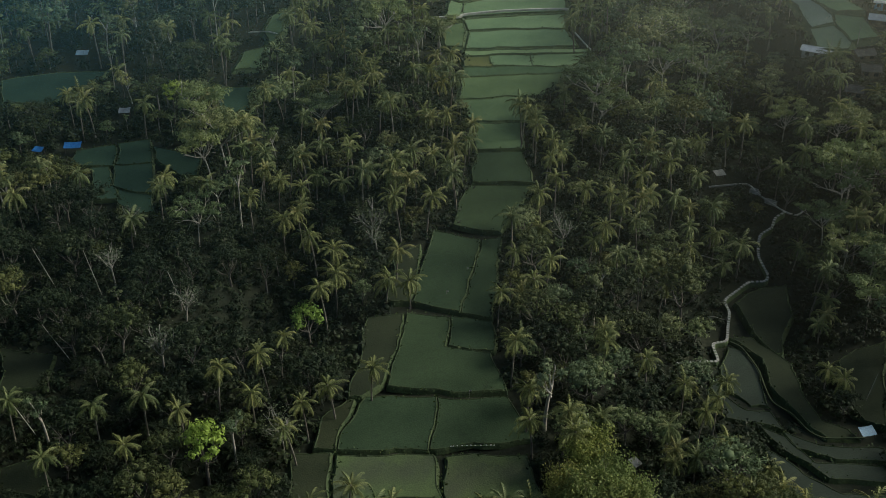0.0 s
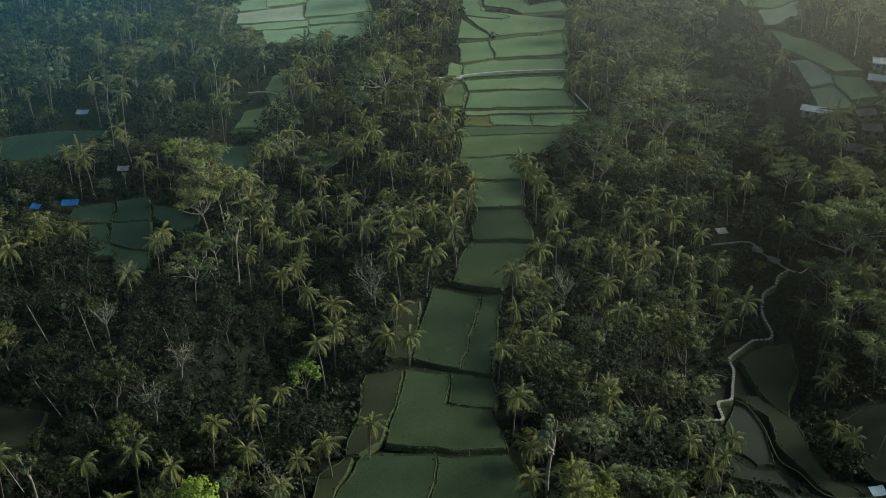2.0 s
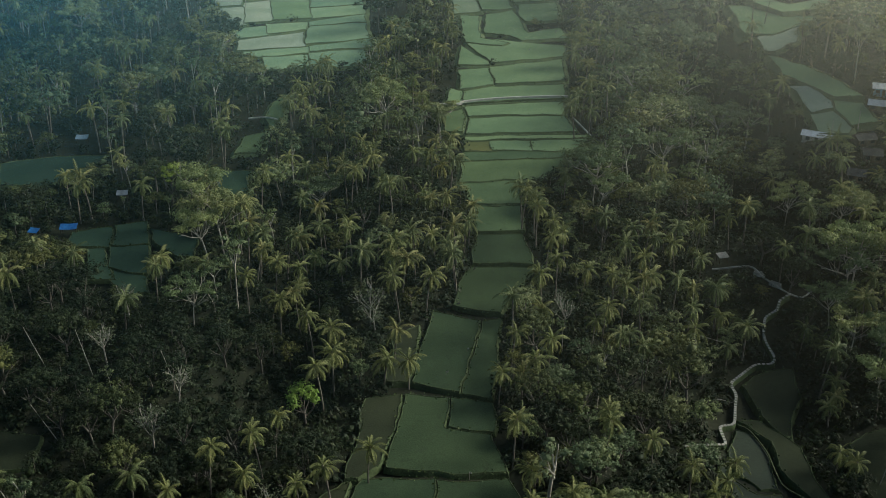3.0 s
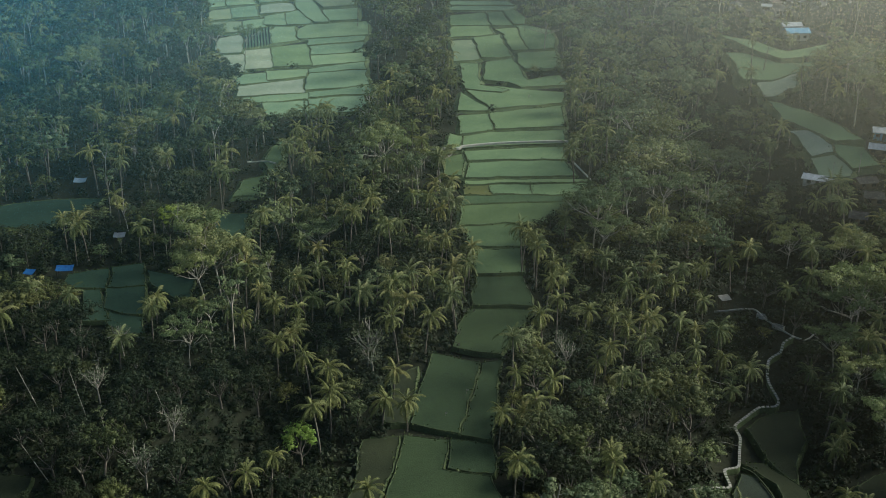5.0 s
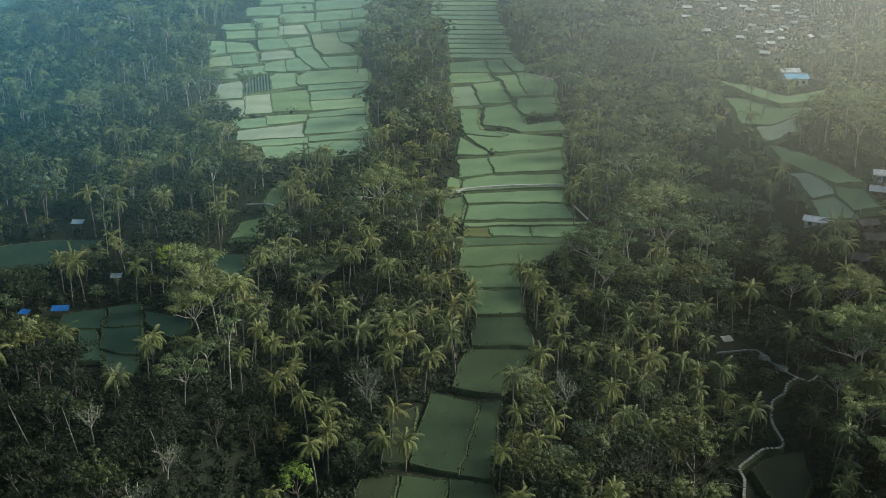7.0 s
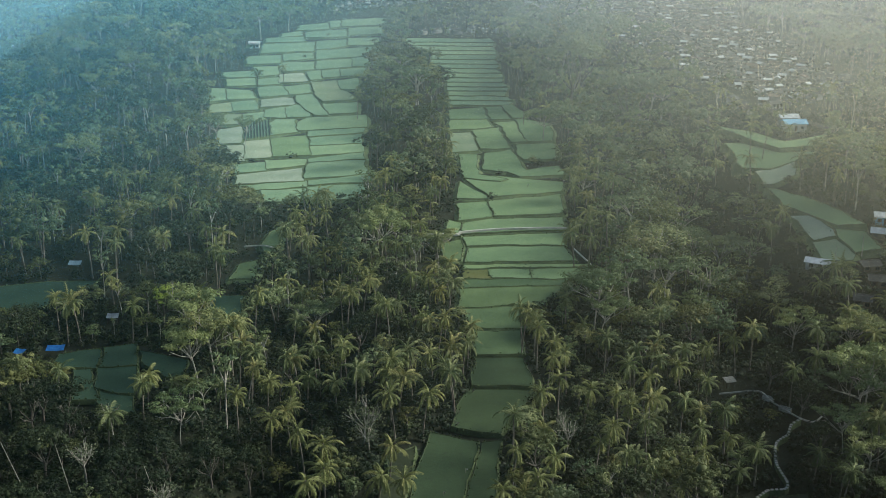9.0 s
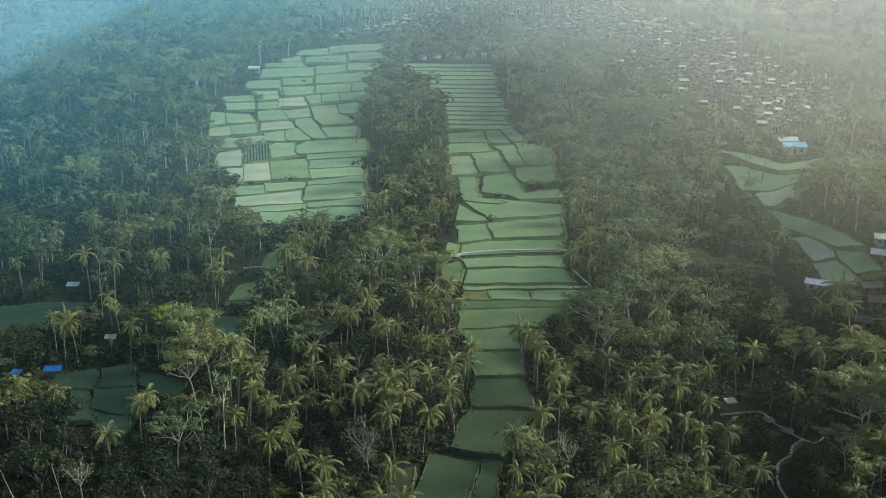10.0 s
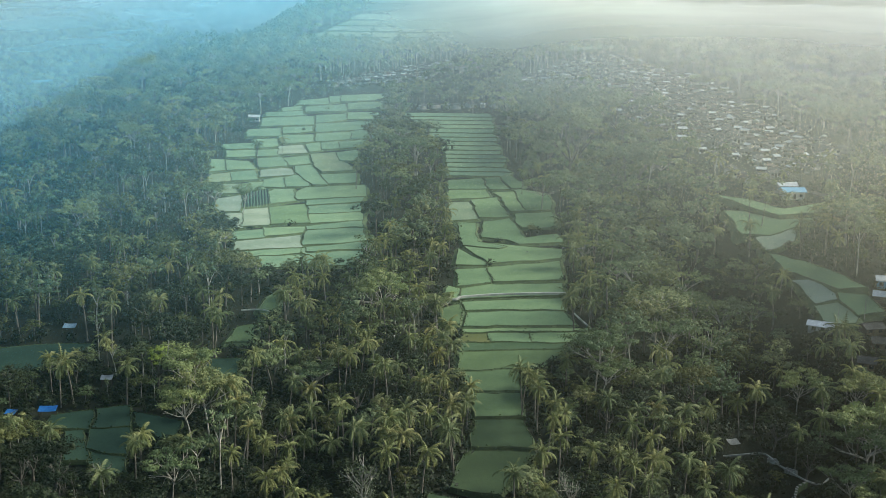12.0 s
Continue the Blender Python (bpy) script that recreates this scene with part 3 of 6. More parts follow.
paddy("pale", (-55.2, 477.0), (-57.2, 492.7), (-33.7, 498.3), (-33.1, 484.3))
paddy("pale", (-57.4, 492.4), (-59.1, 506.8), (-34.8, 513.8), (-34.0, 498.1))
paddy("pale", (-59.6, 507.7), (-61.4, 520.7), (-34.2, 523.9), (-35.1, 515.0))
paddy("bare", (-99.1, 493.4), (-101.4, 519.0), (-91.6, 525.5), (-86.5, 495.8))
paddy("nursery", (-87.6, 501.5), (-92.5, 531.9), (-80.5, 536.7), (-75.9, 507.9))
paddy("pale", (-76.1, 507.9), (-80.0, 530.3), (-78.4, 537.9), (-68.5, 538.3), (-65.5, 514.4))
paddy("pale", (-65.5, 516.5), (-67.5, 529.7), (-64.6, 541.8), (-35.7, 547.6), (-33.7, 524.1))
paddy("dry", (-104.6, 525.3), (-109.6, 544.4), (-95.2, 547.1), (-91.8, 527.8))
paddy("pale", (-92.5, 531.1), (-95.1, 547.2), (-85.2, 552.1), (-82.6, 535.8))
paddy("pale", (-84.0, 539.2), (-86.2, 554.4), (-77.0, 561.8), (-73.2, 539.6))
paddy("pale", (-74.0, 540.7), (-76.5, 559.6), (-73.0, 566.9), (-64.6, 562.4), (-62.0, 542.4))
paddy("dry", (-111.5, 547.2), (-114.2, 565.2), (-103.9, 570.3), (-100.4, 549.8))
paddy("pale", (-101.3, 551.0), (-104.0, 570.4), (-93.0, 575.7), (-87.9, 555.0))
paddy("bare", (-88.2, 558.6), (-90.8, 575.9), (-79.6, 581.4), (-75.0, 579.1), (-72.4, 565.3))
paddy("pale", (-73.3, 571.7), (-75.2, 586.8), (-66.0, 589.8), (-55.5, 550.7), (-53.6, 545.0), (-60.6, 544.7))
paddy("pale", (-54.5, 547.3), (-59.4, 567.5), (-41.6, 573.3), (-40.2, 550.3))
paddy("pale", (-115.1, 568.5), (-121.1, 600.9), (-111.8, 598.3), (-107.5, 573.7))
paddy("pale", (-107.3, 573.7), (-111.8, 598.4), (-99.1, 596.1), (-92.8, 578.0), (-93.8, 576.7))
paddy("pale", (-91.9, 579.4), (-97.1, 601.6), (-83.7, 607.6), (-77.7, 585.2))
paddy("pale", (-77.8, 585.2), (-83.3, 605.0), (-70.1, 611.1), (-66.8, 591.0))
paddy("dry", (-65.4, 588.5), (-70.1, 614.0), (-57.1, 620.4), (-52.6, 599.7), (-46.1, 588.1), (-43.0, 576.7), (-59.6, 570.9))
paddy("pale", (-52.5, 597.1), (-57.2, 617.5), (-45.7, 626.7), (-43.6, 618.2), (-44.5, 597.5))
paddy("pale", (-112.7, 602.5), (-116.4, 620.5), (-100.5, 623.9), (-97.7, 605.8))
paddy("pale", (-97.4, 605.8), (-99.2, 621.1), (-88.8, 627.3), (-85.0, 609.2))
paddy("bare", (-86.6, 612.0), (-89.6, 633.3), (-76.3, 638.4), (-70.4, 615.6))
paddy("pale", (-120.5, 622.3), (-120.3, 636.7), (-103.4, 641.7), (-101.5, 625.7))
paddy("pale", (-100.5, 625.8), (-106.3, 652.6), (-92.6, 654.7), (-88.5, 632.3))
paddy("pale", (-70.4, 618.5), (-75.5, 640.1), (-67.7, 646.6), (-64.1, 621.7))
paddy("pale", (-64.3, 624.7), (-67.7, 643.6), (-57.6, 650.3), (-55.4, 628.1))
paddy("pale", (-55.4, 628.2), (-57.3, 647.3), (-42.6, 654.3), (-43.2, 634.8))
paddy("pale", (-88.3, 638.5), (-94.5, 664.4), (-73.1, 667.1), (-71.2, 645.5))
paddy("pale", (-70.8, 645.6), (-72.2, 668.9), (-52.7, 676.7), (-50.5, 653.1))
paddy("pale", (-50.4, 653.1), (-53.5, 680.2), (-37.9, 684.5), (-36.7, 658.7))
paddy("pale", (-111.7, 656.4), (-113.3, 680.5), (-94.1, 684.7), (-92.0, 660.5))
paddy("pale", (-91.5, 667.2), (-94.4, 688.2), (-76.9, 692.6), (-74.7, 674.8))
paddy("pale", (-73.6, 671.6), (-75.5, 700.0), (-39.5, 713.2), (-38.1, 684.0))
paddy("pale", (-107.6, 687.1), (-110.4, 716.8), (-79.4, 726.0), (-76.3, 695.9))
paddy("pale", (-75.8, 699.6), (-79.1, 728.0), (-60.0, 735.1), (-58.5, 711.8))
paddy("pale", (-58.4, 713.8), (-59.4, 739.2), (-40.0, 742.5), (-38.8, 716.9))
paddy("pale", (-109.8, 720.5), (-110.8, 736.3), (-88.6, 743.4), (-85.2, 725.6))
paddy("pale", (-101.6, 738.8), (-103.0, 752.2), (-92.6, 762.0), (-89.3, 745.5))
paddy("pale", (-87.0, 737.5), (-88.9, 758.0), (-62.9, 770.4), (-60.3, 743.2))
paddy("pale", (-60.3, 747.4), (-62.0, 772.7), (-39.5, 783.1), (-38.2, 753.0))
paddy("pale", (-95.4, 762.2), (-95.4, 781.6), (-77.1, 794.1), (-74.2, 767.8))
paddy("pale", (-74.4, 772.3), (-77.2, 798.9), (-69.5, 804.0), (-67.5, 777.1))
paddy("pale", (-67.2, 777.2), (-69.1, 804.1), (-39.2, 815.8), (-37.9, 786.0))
paddy("far_green", (111.5, 464.7), (122.9, 450.3), (130.0, 430.7), (147.6, 438.1), (140.9, 421.8), (124.8, 420.7), (117.8, 440.4))
paddy("far_green", (109.7, 444.4), (116.9, 438.0), (125.0, 419.5), (136.3, 413.8), (131.1, 405.3), (123.1, 406.0), (117.4, 404.2), (108.5, 411.5), (110.0, 427.8))
paddy("bare", (113.0, 406.4), (120.5, 404.9), (127.6, 407.0), (123.6, 393.4), (115.1, 388.4), (111.3, 390.6))
paddy("far_green", (111.7, 387.5), (120.8, 371.1), (126.9, 351.9), (129.3, 340.1), (121.5, 343.7), (118.7, 352.5), (111.7, 369.0))
paddy("far_green", (121.1, 346.5), (129.2, 342.7), (130.8, 327.5), (122.5, 328.1), (120.1, 337.7))
paddy("bare", (111.5, 359.5), (118.7, 355.9), (120.5, 343.4), (120.0, 337.3), (113.6, 338.8))
paddy("dry", (113.3, 340.1), (120.4, 338.4), (122.9, 327.5), (121.1, 325.1), (112.4, 327.6))

# the long upper strip: narrow tilted steps, each the width of the clearing
def upper_strip():
    lines = [567, 577, 587, 598, 607, 618, 628, 640, 652, 664, 676, 690, 702, 716, 728, 742]
    for a, b in zip(lines, lines[1:]):
        edge = [(3 - 26 * step((y - 610) / 110) + 1.5 * math.sin(y * 0.3), 34 + 1.5 * math.sin(y * 0.21) - 2 * step((y - 600) / 60)) for y in (a, b)]
        (l1, r1), (l2, r2) = edge
        paddy("pale", (l1, a + 0.6), (r1, a + 0.9), (r2, b - 0.5), (l2, b - 0.8), wavy=1.2)


upper_strip()


# pale fields on the shelf behind the village
def far_terraces():
    for k in range(3):
        paddy("dry", (215 + 22 * k, 745 - 18 * k), (236 + 22 * k, 728 - 18 * k), (240 + 22 * k, 745 - 18 * k), (219 + 22 * k, 762 - 18 * k), wavy=2.0)
    lines = [1105, 1150, 1200, 1255, 1315, 1390]
    for k, (a, b) in enumerate(zip(lines, lines[1:])):
        left, right, cut = -135 + 8 * k, 25 + 4 * k, -70 + 25 * (k % 3)
        paddy("dry" if k % 2 else "bare", (left, a + 2), (cut, a - 2), (cut + 3, b - 5), (left + 8, b - 2), wavy=5.0)
        paddy("dry", (cut + 3, a - 2), (right, a + 3), (right + 4, b - 2), (cut + 6, b - 5), wavy=5.0)
    paddy("dry", (138, 1005), (185, 960), (192, 985), (150, 1035), wavy=4.0)
    paddy("pale", (95, 940), (150, 900), (160, 930), (105, 975), wavy=3.0)


far_terraces()


# ---- paths, walls and water ----
def ribbon(name, pts, width, thick, mat, label, category, lift=0.5, slabs=None, deep=0.8):
    """A low strip that follows the ground; slabs: laid out of single blocks of that length."""
    fine = []
    p = [pts[0], *pts, pts[-1]]
    for (x0, y0), (x1, y1), (x2, y2), (x3, y3) in zip(p, p[1:], p[2:], p[3:]):
        n = max(1, int(math.hypot(x2 - x1, y2 - y1) / 0.8))
        for k in range(n):
            f = k / n
            a, b, c, d = -0.4 * f + 0.8 * f * f - 0.4 * f**3, 1 - 2.6 * f * f + 1.6 * f**3, 0.4 * f + 2.2 * f * f - 1.6 * f**3, -0.4 * f * f + 0.4 * f**3
            fine.append((a * x0 + b * x1 + c * x2 + d * x3, a * y0 + b * y1 + c * y2 + d * y3))
    fine.append(pts[-1])
    side = []
    for i, (x, y) in enumerate(fine):
        (ax, ay), (bx, by) = fine[max(i - 1, 0)], fine[min(i + 1, len(fine) - 1)]
        d = math.hypot(bx - ax, by - ay) + 1e-9
        side.append((-(by - ay) / d * width / 2, (bx - ax) / d * width / 2))
        claim([(x - 1.2, y - 1.2), (x + 1.2, y - 1.2), (x + 1.2, y + 1.2), (x - 1.2, y + 1.2)], 0.3)
    bm = bmesh.new()
    rings = []
    for (x, y), (sx, sy) in zip(fine, side):
        z = float(land(x, y)) + lift
        rings.append([bm.verts.new(p) for p in ((x - sx, y - sy, z - deep), (x - sx, y - sy, z), (x + sx, y + sy, z), (x + sx, y + sy, z - deep))])
    for a, b in zip(rings, rings[1:]):
        for i in range(3):
            bm.faces.new((a[i], b[i], b[i + 1], a[i + 1]))
    bm.faces.new(rings[0])
    bm.faces.new(rings[-1])
    bmesh.ops.recalc_face_normals(bm, faces=bm.faces)
    ob = tagged(part(name, bm, mat if slabs is None else GRASS_BANK), label, category, kind="structure")
    if slabs:
        block = bmesh.new()
        bmesh.ops.create_cube(block, size=1.0)
        bmesh.ops.scale(block, vec=(width * 0.95, slabs, thick), verts=block.verts)
        bmesh.ops.bevel(block, geom=block.edges[:], offset=0.04, segments=1, affect="EDGES")
        me = bpy.data.meshes.new("slab")
        block.to_mesh(me)
        block.free()
        me.materials.append(mat)
        for i, ((x, y), (sx, sy)) in enumerate(zip(fine, side)):
            s = new("slab", me)
            s.parent = ob
            s.matrix_world = Matrix.Translation((x, y, float(land(x, y)) + lift + 0.02 + 0.04 * rng.random())) @ Matrix.Rotation(math.atan2(sy, sx) + rng.normal(0, 0.05), 4, "Z")
    return ob


HILL_PATH = [(52.2, 206.5), (59.1, 209.0), (61.9, 210.1), (62.2, 216.4), (65.7, 218.5), (67.3, 224.2), (68.7, 229.6), (68.5, 233.8), (71.5, 237.0), (75.7, 240.5), (79.5, 240.6), (80.8, 242.8), (80.0, 249.7), (81.8, 256.7), (85.2, 259.3), (86.9, 262.6), (89.6, 264.3)]
ribbon("footpath", HILL_PATH, 0.7, 0.2, PATH_STONE, "winding footpath of pale concrete slabs down the terraces", "footpath", 0.9, slabs=0.64, deep=1.6)
ribbon("lane", [(72.2, 276.8), (82.1, 277.0), (84.9, 272.1), (89.5, 265.6), (92.6, 263.3), (95.1, 264.9)], 0.3, 0.2, PATH_STONE, "narrow pale footpath among trees", "footpath", 0.6, deep=0.35)
ribbon("bund_path", [(66.5, 217.9), (68.7, 215.9), (70.4, 207.7), (70.2, 194.8), (73.0, 189.8), (74.8, 183.4), (77.4, 180.7), (85.1, 180.1)], 0.22, 0.2, TRODDEN, "worn path along a curving terrace bund", "footpath", 1.15, deep=0.3)
ribbon("channel_wall", [(-6.0, 382.0), (5.5, 382.3), (7.1, 384.4), (19.1, 387.5), (35.0, 389.2), (44.0, 389.3)], 0.6, 0.3, CONCRETE, "long pale concrete irrigation channel across the terraces", "channel", 1.5, deep=0.7)
ribbon("ramp", [(44.1, 370.1), (48.2, 355.6)], 0.35, 0.2, CONCRETE, "short pale concrete channel at the field edge", "channel", 1.4, deep=0.4)
ribbon("front_bund", [(1.5, 174.0), (5.5, 174.3), (10.0, 174.4)], 0.2, 0.12, CONCRETE, "row of pale stones along a paddy bund", "kerb", 0.6, slabs=0.32, deep=0.3)
ribbon("road", [(131, 482), (145, 462), (158, 440), (170, 420), (186, 395), (205, 370)], 4.5, 0.2, ROAD, "worn grey village road", "road", 0.5)
ribbon("bank_wall", [(-66, 372), (-60, 372.5), (-56, 371)], 0.25, 0.2, CONCRETE, "low pale wall at a field's edge", "wall", 1.0, deep=0.35)


# ---- trees ----
def frond_arrays(r, head, az, age, leaflets):
    """One arching frond: its rib and a row of hanging leaflets on either side."""
    e = radians(78 - 128 * age + r.normal(0, 14))
    length = (3.8 + 1.1 * math.sin(age * 3.0)) * r.uniform(0.72, 1.2)
    bend = radians(84 + 25 * age) * r.uniform(0.75, 1.25)
    out = np.array([math.cos(az), math.sin(az), 0])
    side = np.array([-math.sin(az), math.cos(az), 0])
    k = leaflets + 1
    p, pts, dirs = np.array(head, float), [], []
    for j in range(k + 1):
        a = e - bend * (j / k) ** 1.3
        d = out * math.cos(a) + np.array([0, 0, math.sin(a)])
        pts.append(p.copy())
        dirs.append(d)
        p = p + d * length / k
    v, t = [], []
    for j in range(k + 1):
        wd = 0.06 * (1 - 0.7 * j / k)
        v += [pts[j] - side * wd, pts[j] + side * wd]
        if j:
            b = 2 * j
            t += [(b - 2, b - 1, b + 1), (b - 2, b + 1, b)]
    for j in range(1, k + 1):
        f = j / k
        reach = (0.42 + 0.6 * math.sin(math.pi * min(1, 0.18 + 0.8 * f))) * r.uniform(0.85, 1.1)
        for sg in (-1, 1):
            tip = pts[j] + sg * side * reach * 0.72 + dirs[j] * reach * 0.5 + np.array([0, 0, -1]) * reach * (0.38 + 0.4 * age + r.uniform(0, 0.2))
            e_ = 2 * j + (1 if sg > 0 else 0)
            v += [v[e_] * 0.25 + v[e_ - 2] * 0.75, tip]
            t.append((len(v) - 2, e_, len(v) - 1))
    return v, t


def palm_stem(r, h, sides):
    """A slightly leaning trunk; also gives the place of its head."""
    trunk = Soup()
    lean = r.normal(0, 0.09, 2) * h
    s = np.linspace(0, 1, 8)
    spine = np.stack([lean[0] * s**1.7, lean[1] * s**1.7, -1.0 + (h + 1.0) * s], 1)
    trunk.tube(spine, 0.24 - 0.1 * s + 0.12 * (s < 0.05), sides)
    return trunk.arrays(), spine[-1]


def palm_arrays(seed, h, fronds=23, leaflets=12):
    """Trunk and crown of a coconut palm whose crown sits h metres up."""
    r = np.random.default_rng(seed)
    stem, head = palm_stem(r, h, 6 if leaflets > 6 else 4)
    crown = Soup()
    for i in range(fronds):
        az, age = i * 2.39996 + r.normal(0, 0.3), (i + 0.5) / fronds
        crown.add(*frond_arrays(r, head, az, age, leaflets))
    return stem, crown.arrays()


def split_palm(seed, h, label, fronds=22):
    """A coconut palm in full detail: trunk, and a crown of nuts and boots that carries its single fronds."""
    r = np.random.default_rng(seed)
    (wv, wt), head = palm_stem(r, h, 7)
    thing = tagged(new("coconut_palm"), label, "palm tree", "coconut palms")
    mesh_part("trunk", tri_mesh("trunk", wv, wt, PALM_BARK), thing)
    heart = Soup()
    heart.tube([head - (0, 0, 0.5), head, head + (0, 0, 0.45)], (0.17, 0.3, 0.06), 7)
    for k in range(9):
        a = k * 2.4
        heart.add(head + (0.34 * math.cos(a), 0.34 * math.sin(a), -0.25 - 0.04 * k) + np.array(ICO) * 0.13, ICO_FACES)
    crown = mesh_part("crown", tri_mesh("crown", *heart.arrays(), PALM_BARK), thing, "cluster of brownish nuts and leaf bases")
    for i in range(fronds):
        az, age = i * 2.39996 + r.normal(0, 0.3), (i + 0.5) / fronds
        mesh_part("frond", tri_mesh("frond", *frond_arrays(r, head, az, age, 13), FROND_LEAF), crown)
    return thing


def limb(r, start, way, length, n=5, wander=0.25, lift=0.1):
    pts = [np.asarray(start, float)]
    d = np.asarray(way, float)
    for _ in range(n):
        d = d + r.normal(0, wander, 3) * (1, 1, 0.5) + (0, 0, lift)
        d /= np.linalg.norm(d)
        pts.append(pts[-1] + d * length / n)
    return np.array(pts)


def tree_arrays(seed, style, h, leaf=0.55, amount=1.0):
    """Trunk with limbs, and a crown of leaf clumps, of a broad-leaved tree whose crown's middle is h metres up."""
    style = "dense" if style in ("canopy", "leafy") else style
    r = np.random.default_rng(seed)
    wood, crown = Soup(), Soup()
    fork = h * {"umbrella": 0.6, "dense": 0.32, "bare": 0.45, "fresh": 0.45, "slim": 0.75, "bamboo": 0.1}[style]
    wide = {"umbrella": 6.4, "dense": 4.7, "bare": 3.6, "fresh": 3.0, "slim": 2.2, "bamboo": 3.0}[style] * r.uniform(0.88, 1.12)
    if style == "bamboo":
        for _ in range(int(26 * max(amount, 0.4))):
            az, tall = r.uniform(0, 6.28), h * r.uniform(0.8, 1.25)
            out = np.array([math.cos(az), math.sin(az), 0]) * r.uniform(0.15, 0.42)
            s = np.linspace(0, 1, 7)[:, None]
            base = r.normal(0, 0.5, 3) * (1, 1, 0)
            pts = base + out * tall * s**2.2 + np.array([0, 0, 1]) * tall * (s - 0.22 * s**4) - (0, 0, 0.5)
            wood.tube(pts, np.linspace(0.06, 0.015, 7), 3)
            c = pts[r.integers(2, 7, int(60 * amount))] + r.normal(0, 0.55, (int(60 * amount), 3))
            crown.leaves(r, c, leaf * 0.9, c - (0, 0, h * 0.3), 0.9, 0.8)
        return wood.arrays(), crown.arrays()
    lean = r.normal(0, 0.05, 2) * h
    s = np.linspace(0, 1, 6)
    trunk = np.stack([lean[0] * s**2, lean[1] * s**2, -1.0 + (fork + 1.0) * s], 1)
    thick = (0.2 + 0.012 * h) * {"umbrella": 0.52, "bare": 0.6}.get(style, 1.0)
    wood.tube(trunk, thick * (1 - 0.35 * s), 6)
    clumps = []
    n = {"umbrella": 9, "dense": 5, "bare": 9, "fresh": 7, "slim": 4}[style]
    for i in range(n):
        az = i * 2.39996 + r.normal(0, 0.3)
        up = {"umbrella": 0.75, "dense": 0.9, "bare": 0.95, "fresh": 0.9, "slim": 2.0}[style] * r.uniform(0.6, 1.5)
        way = np.array([math.cos(az), math.sin(az), up])
        way /= np.linalg.norm(way)
        reach = wide * r.uniform(0.75, 1.15) / max(0.35, math.hypot(way[0], way[1])) * 0.85
        reach = min(reach, h * 0.75)
        pts = limb(r, trunk[-1] - (0, 0, r.uniform(0, 0.25) * fork), way, reach, 5, 0.16, 0.02 if style == "umbrella" else 0.12)
        wood.tube(pts, np.linspace(thick * 0.55, 0.06, 6), 4)
        clumps += [pts[5], pts[4], pts[3] + r.normal(0, 0.5, 3)]
        for _ in range(3 if style == "bare" else 2):
            q = limb(r, pts[r.integers(2, 5)], way + r.normal(0, 0.7, 3), reach * 0.45, 3, 0.25, 0.1)
            wood.tube(q, np.linspace(0.07, 0.02, 4), 3)
            clumps += [q[-1], q[-2]]
    if style == "dense":
        lobed(crown, r, (*trunk[-1][:2], h * 0.82), wide * 1.08, h * 0.2, 6, 8, leaf, int(24 * amount))
        return wood.arrays(), crown.arrays()
    clumps = np.array(clumps)
    flat = 0.42 if style == "umbrella" else 0.8
    if style == "bare":
        for c in clumps:
            k = int(5 * r.uniform(0.4, 1.6)) + 1
            crown.leaves(r, c + r.normal(size=(k, 3)) * (0.7, 0.7, 0.5), leaf * 0.8, (0, 0, 1), 1.0)
        return wood.arrays(), crown.arrays()
    if style == "fresh":
        n = 17
        i = np.arange(n)
        up = 1 - 1.3 * (i + 0.5) / n
        ring = np.sqrt(1 - up**2) * r.uniform(0.8, 1.1, n)
        az = i * 2.39996 + r.normal(0, 0.25, n)
        clumps = np.stack([np.cos(az) * ring * wide * 0.8, np.sin(az) * ring * wide * 0.8, h * (0.8 + 0.28 * up * r.uniform(0.8, 1.2, n))], 1) + (*trunk[-1][:2], 0)
    else:
        clumps = clumps[r.permutation(len(clumps))[: {"umbrella": 40, "slim": 12}[style]]]
        if style == "umbrella":
            clumps[:, 2] = clumps[:, 2] * 0.45 + h * 0.58 + r.normal(0, 0.25, len(clumps))
    for c in clumps:
        rad = {"umbrella": 1.5, "fresh": 1.1, "slim": 0.9}[style] * r.uniform(0.6, 1.35)
        puff(crown, r, c, np.array((rad, rad, rad * flat)), leaf, int({"umbrella": 74, "fresh": 60, "slim": 40}[style] * amount), core=0.3 if style == "umbrella" else 0.5)
    return wood.arrays(), crown.arrays()


def make_tree(name, label, category, group, arrays, bark, leafage):
    (wv, wt), (cv, ct) = arrays
    thing = tagged(new(name), label, category, group)
    mesh_part("trunk", tri_mesh("trunk", wv, wt, bark), thing)
    mesh_part("crown", tri_mesh("crown", cv, ct, leafage), thing)
    return thing


def stand_at(x, y, turn, size):
    return Matrix.LocRotScale((x, y, float(land(x, y)) - 0.3), Euler((rng.normal(0, 0.03), rng.normal(0, 0.03), turn)), (size, size, size))


first = {}


def plant(key, maker, x, y, size=1.0):
    """Plants a tree: the first of its kind as built, the rest as copies."""
    m = stand_at(x, y, rng.uniform(0, 6.28), size)
    if key not in first:
        first[key] = maker()
        first[key].matrix_basis = m
    else:
        copy_thing(first[key], m)


PALM_HEIGHTS = (7.5, 9.5, 11.5, 13.5, 15.0)


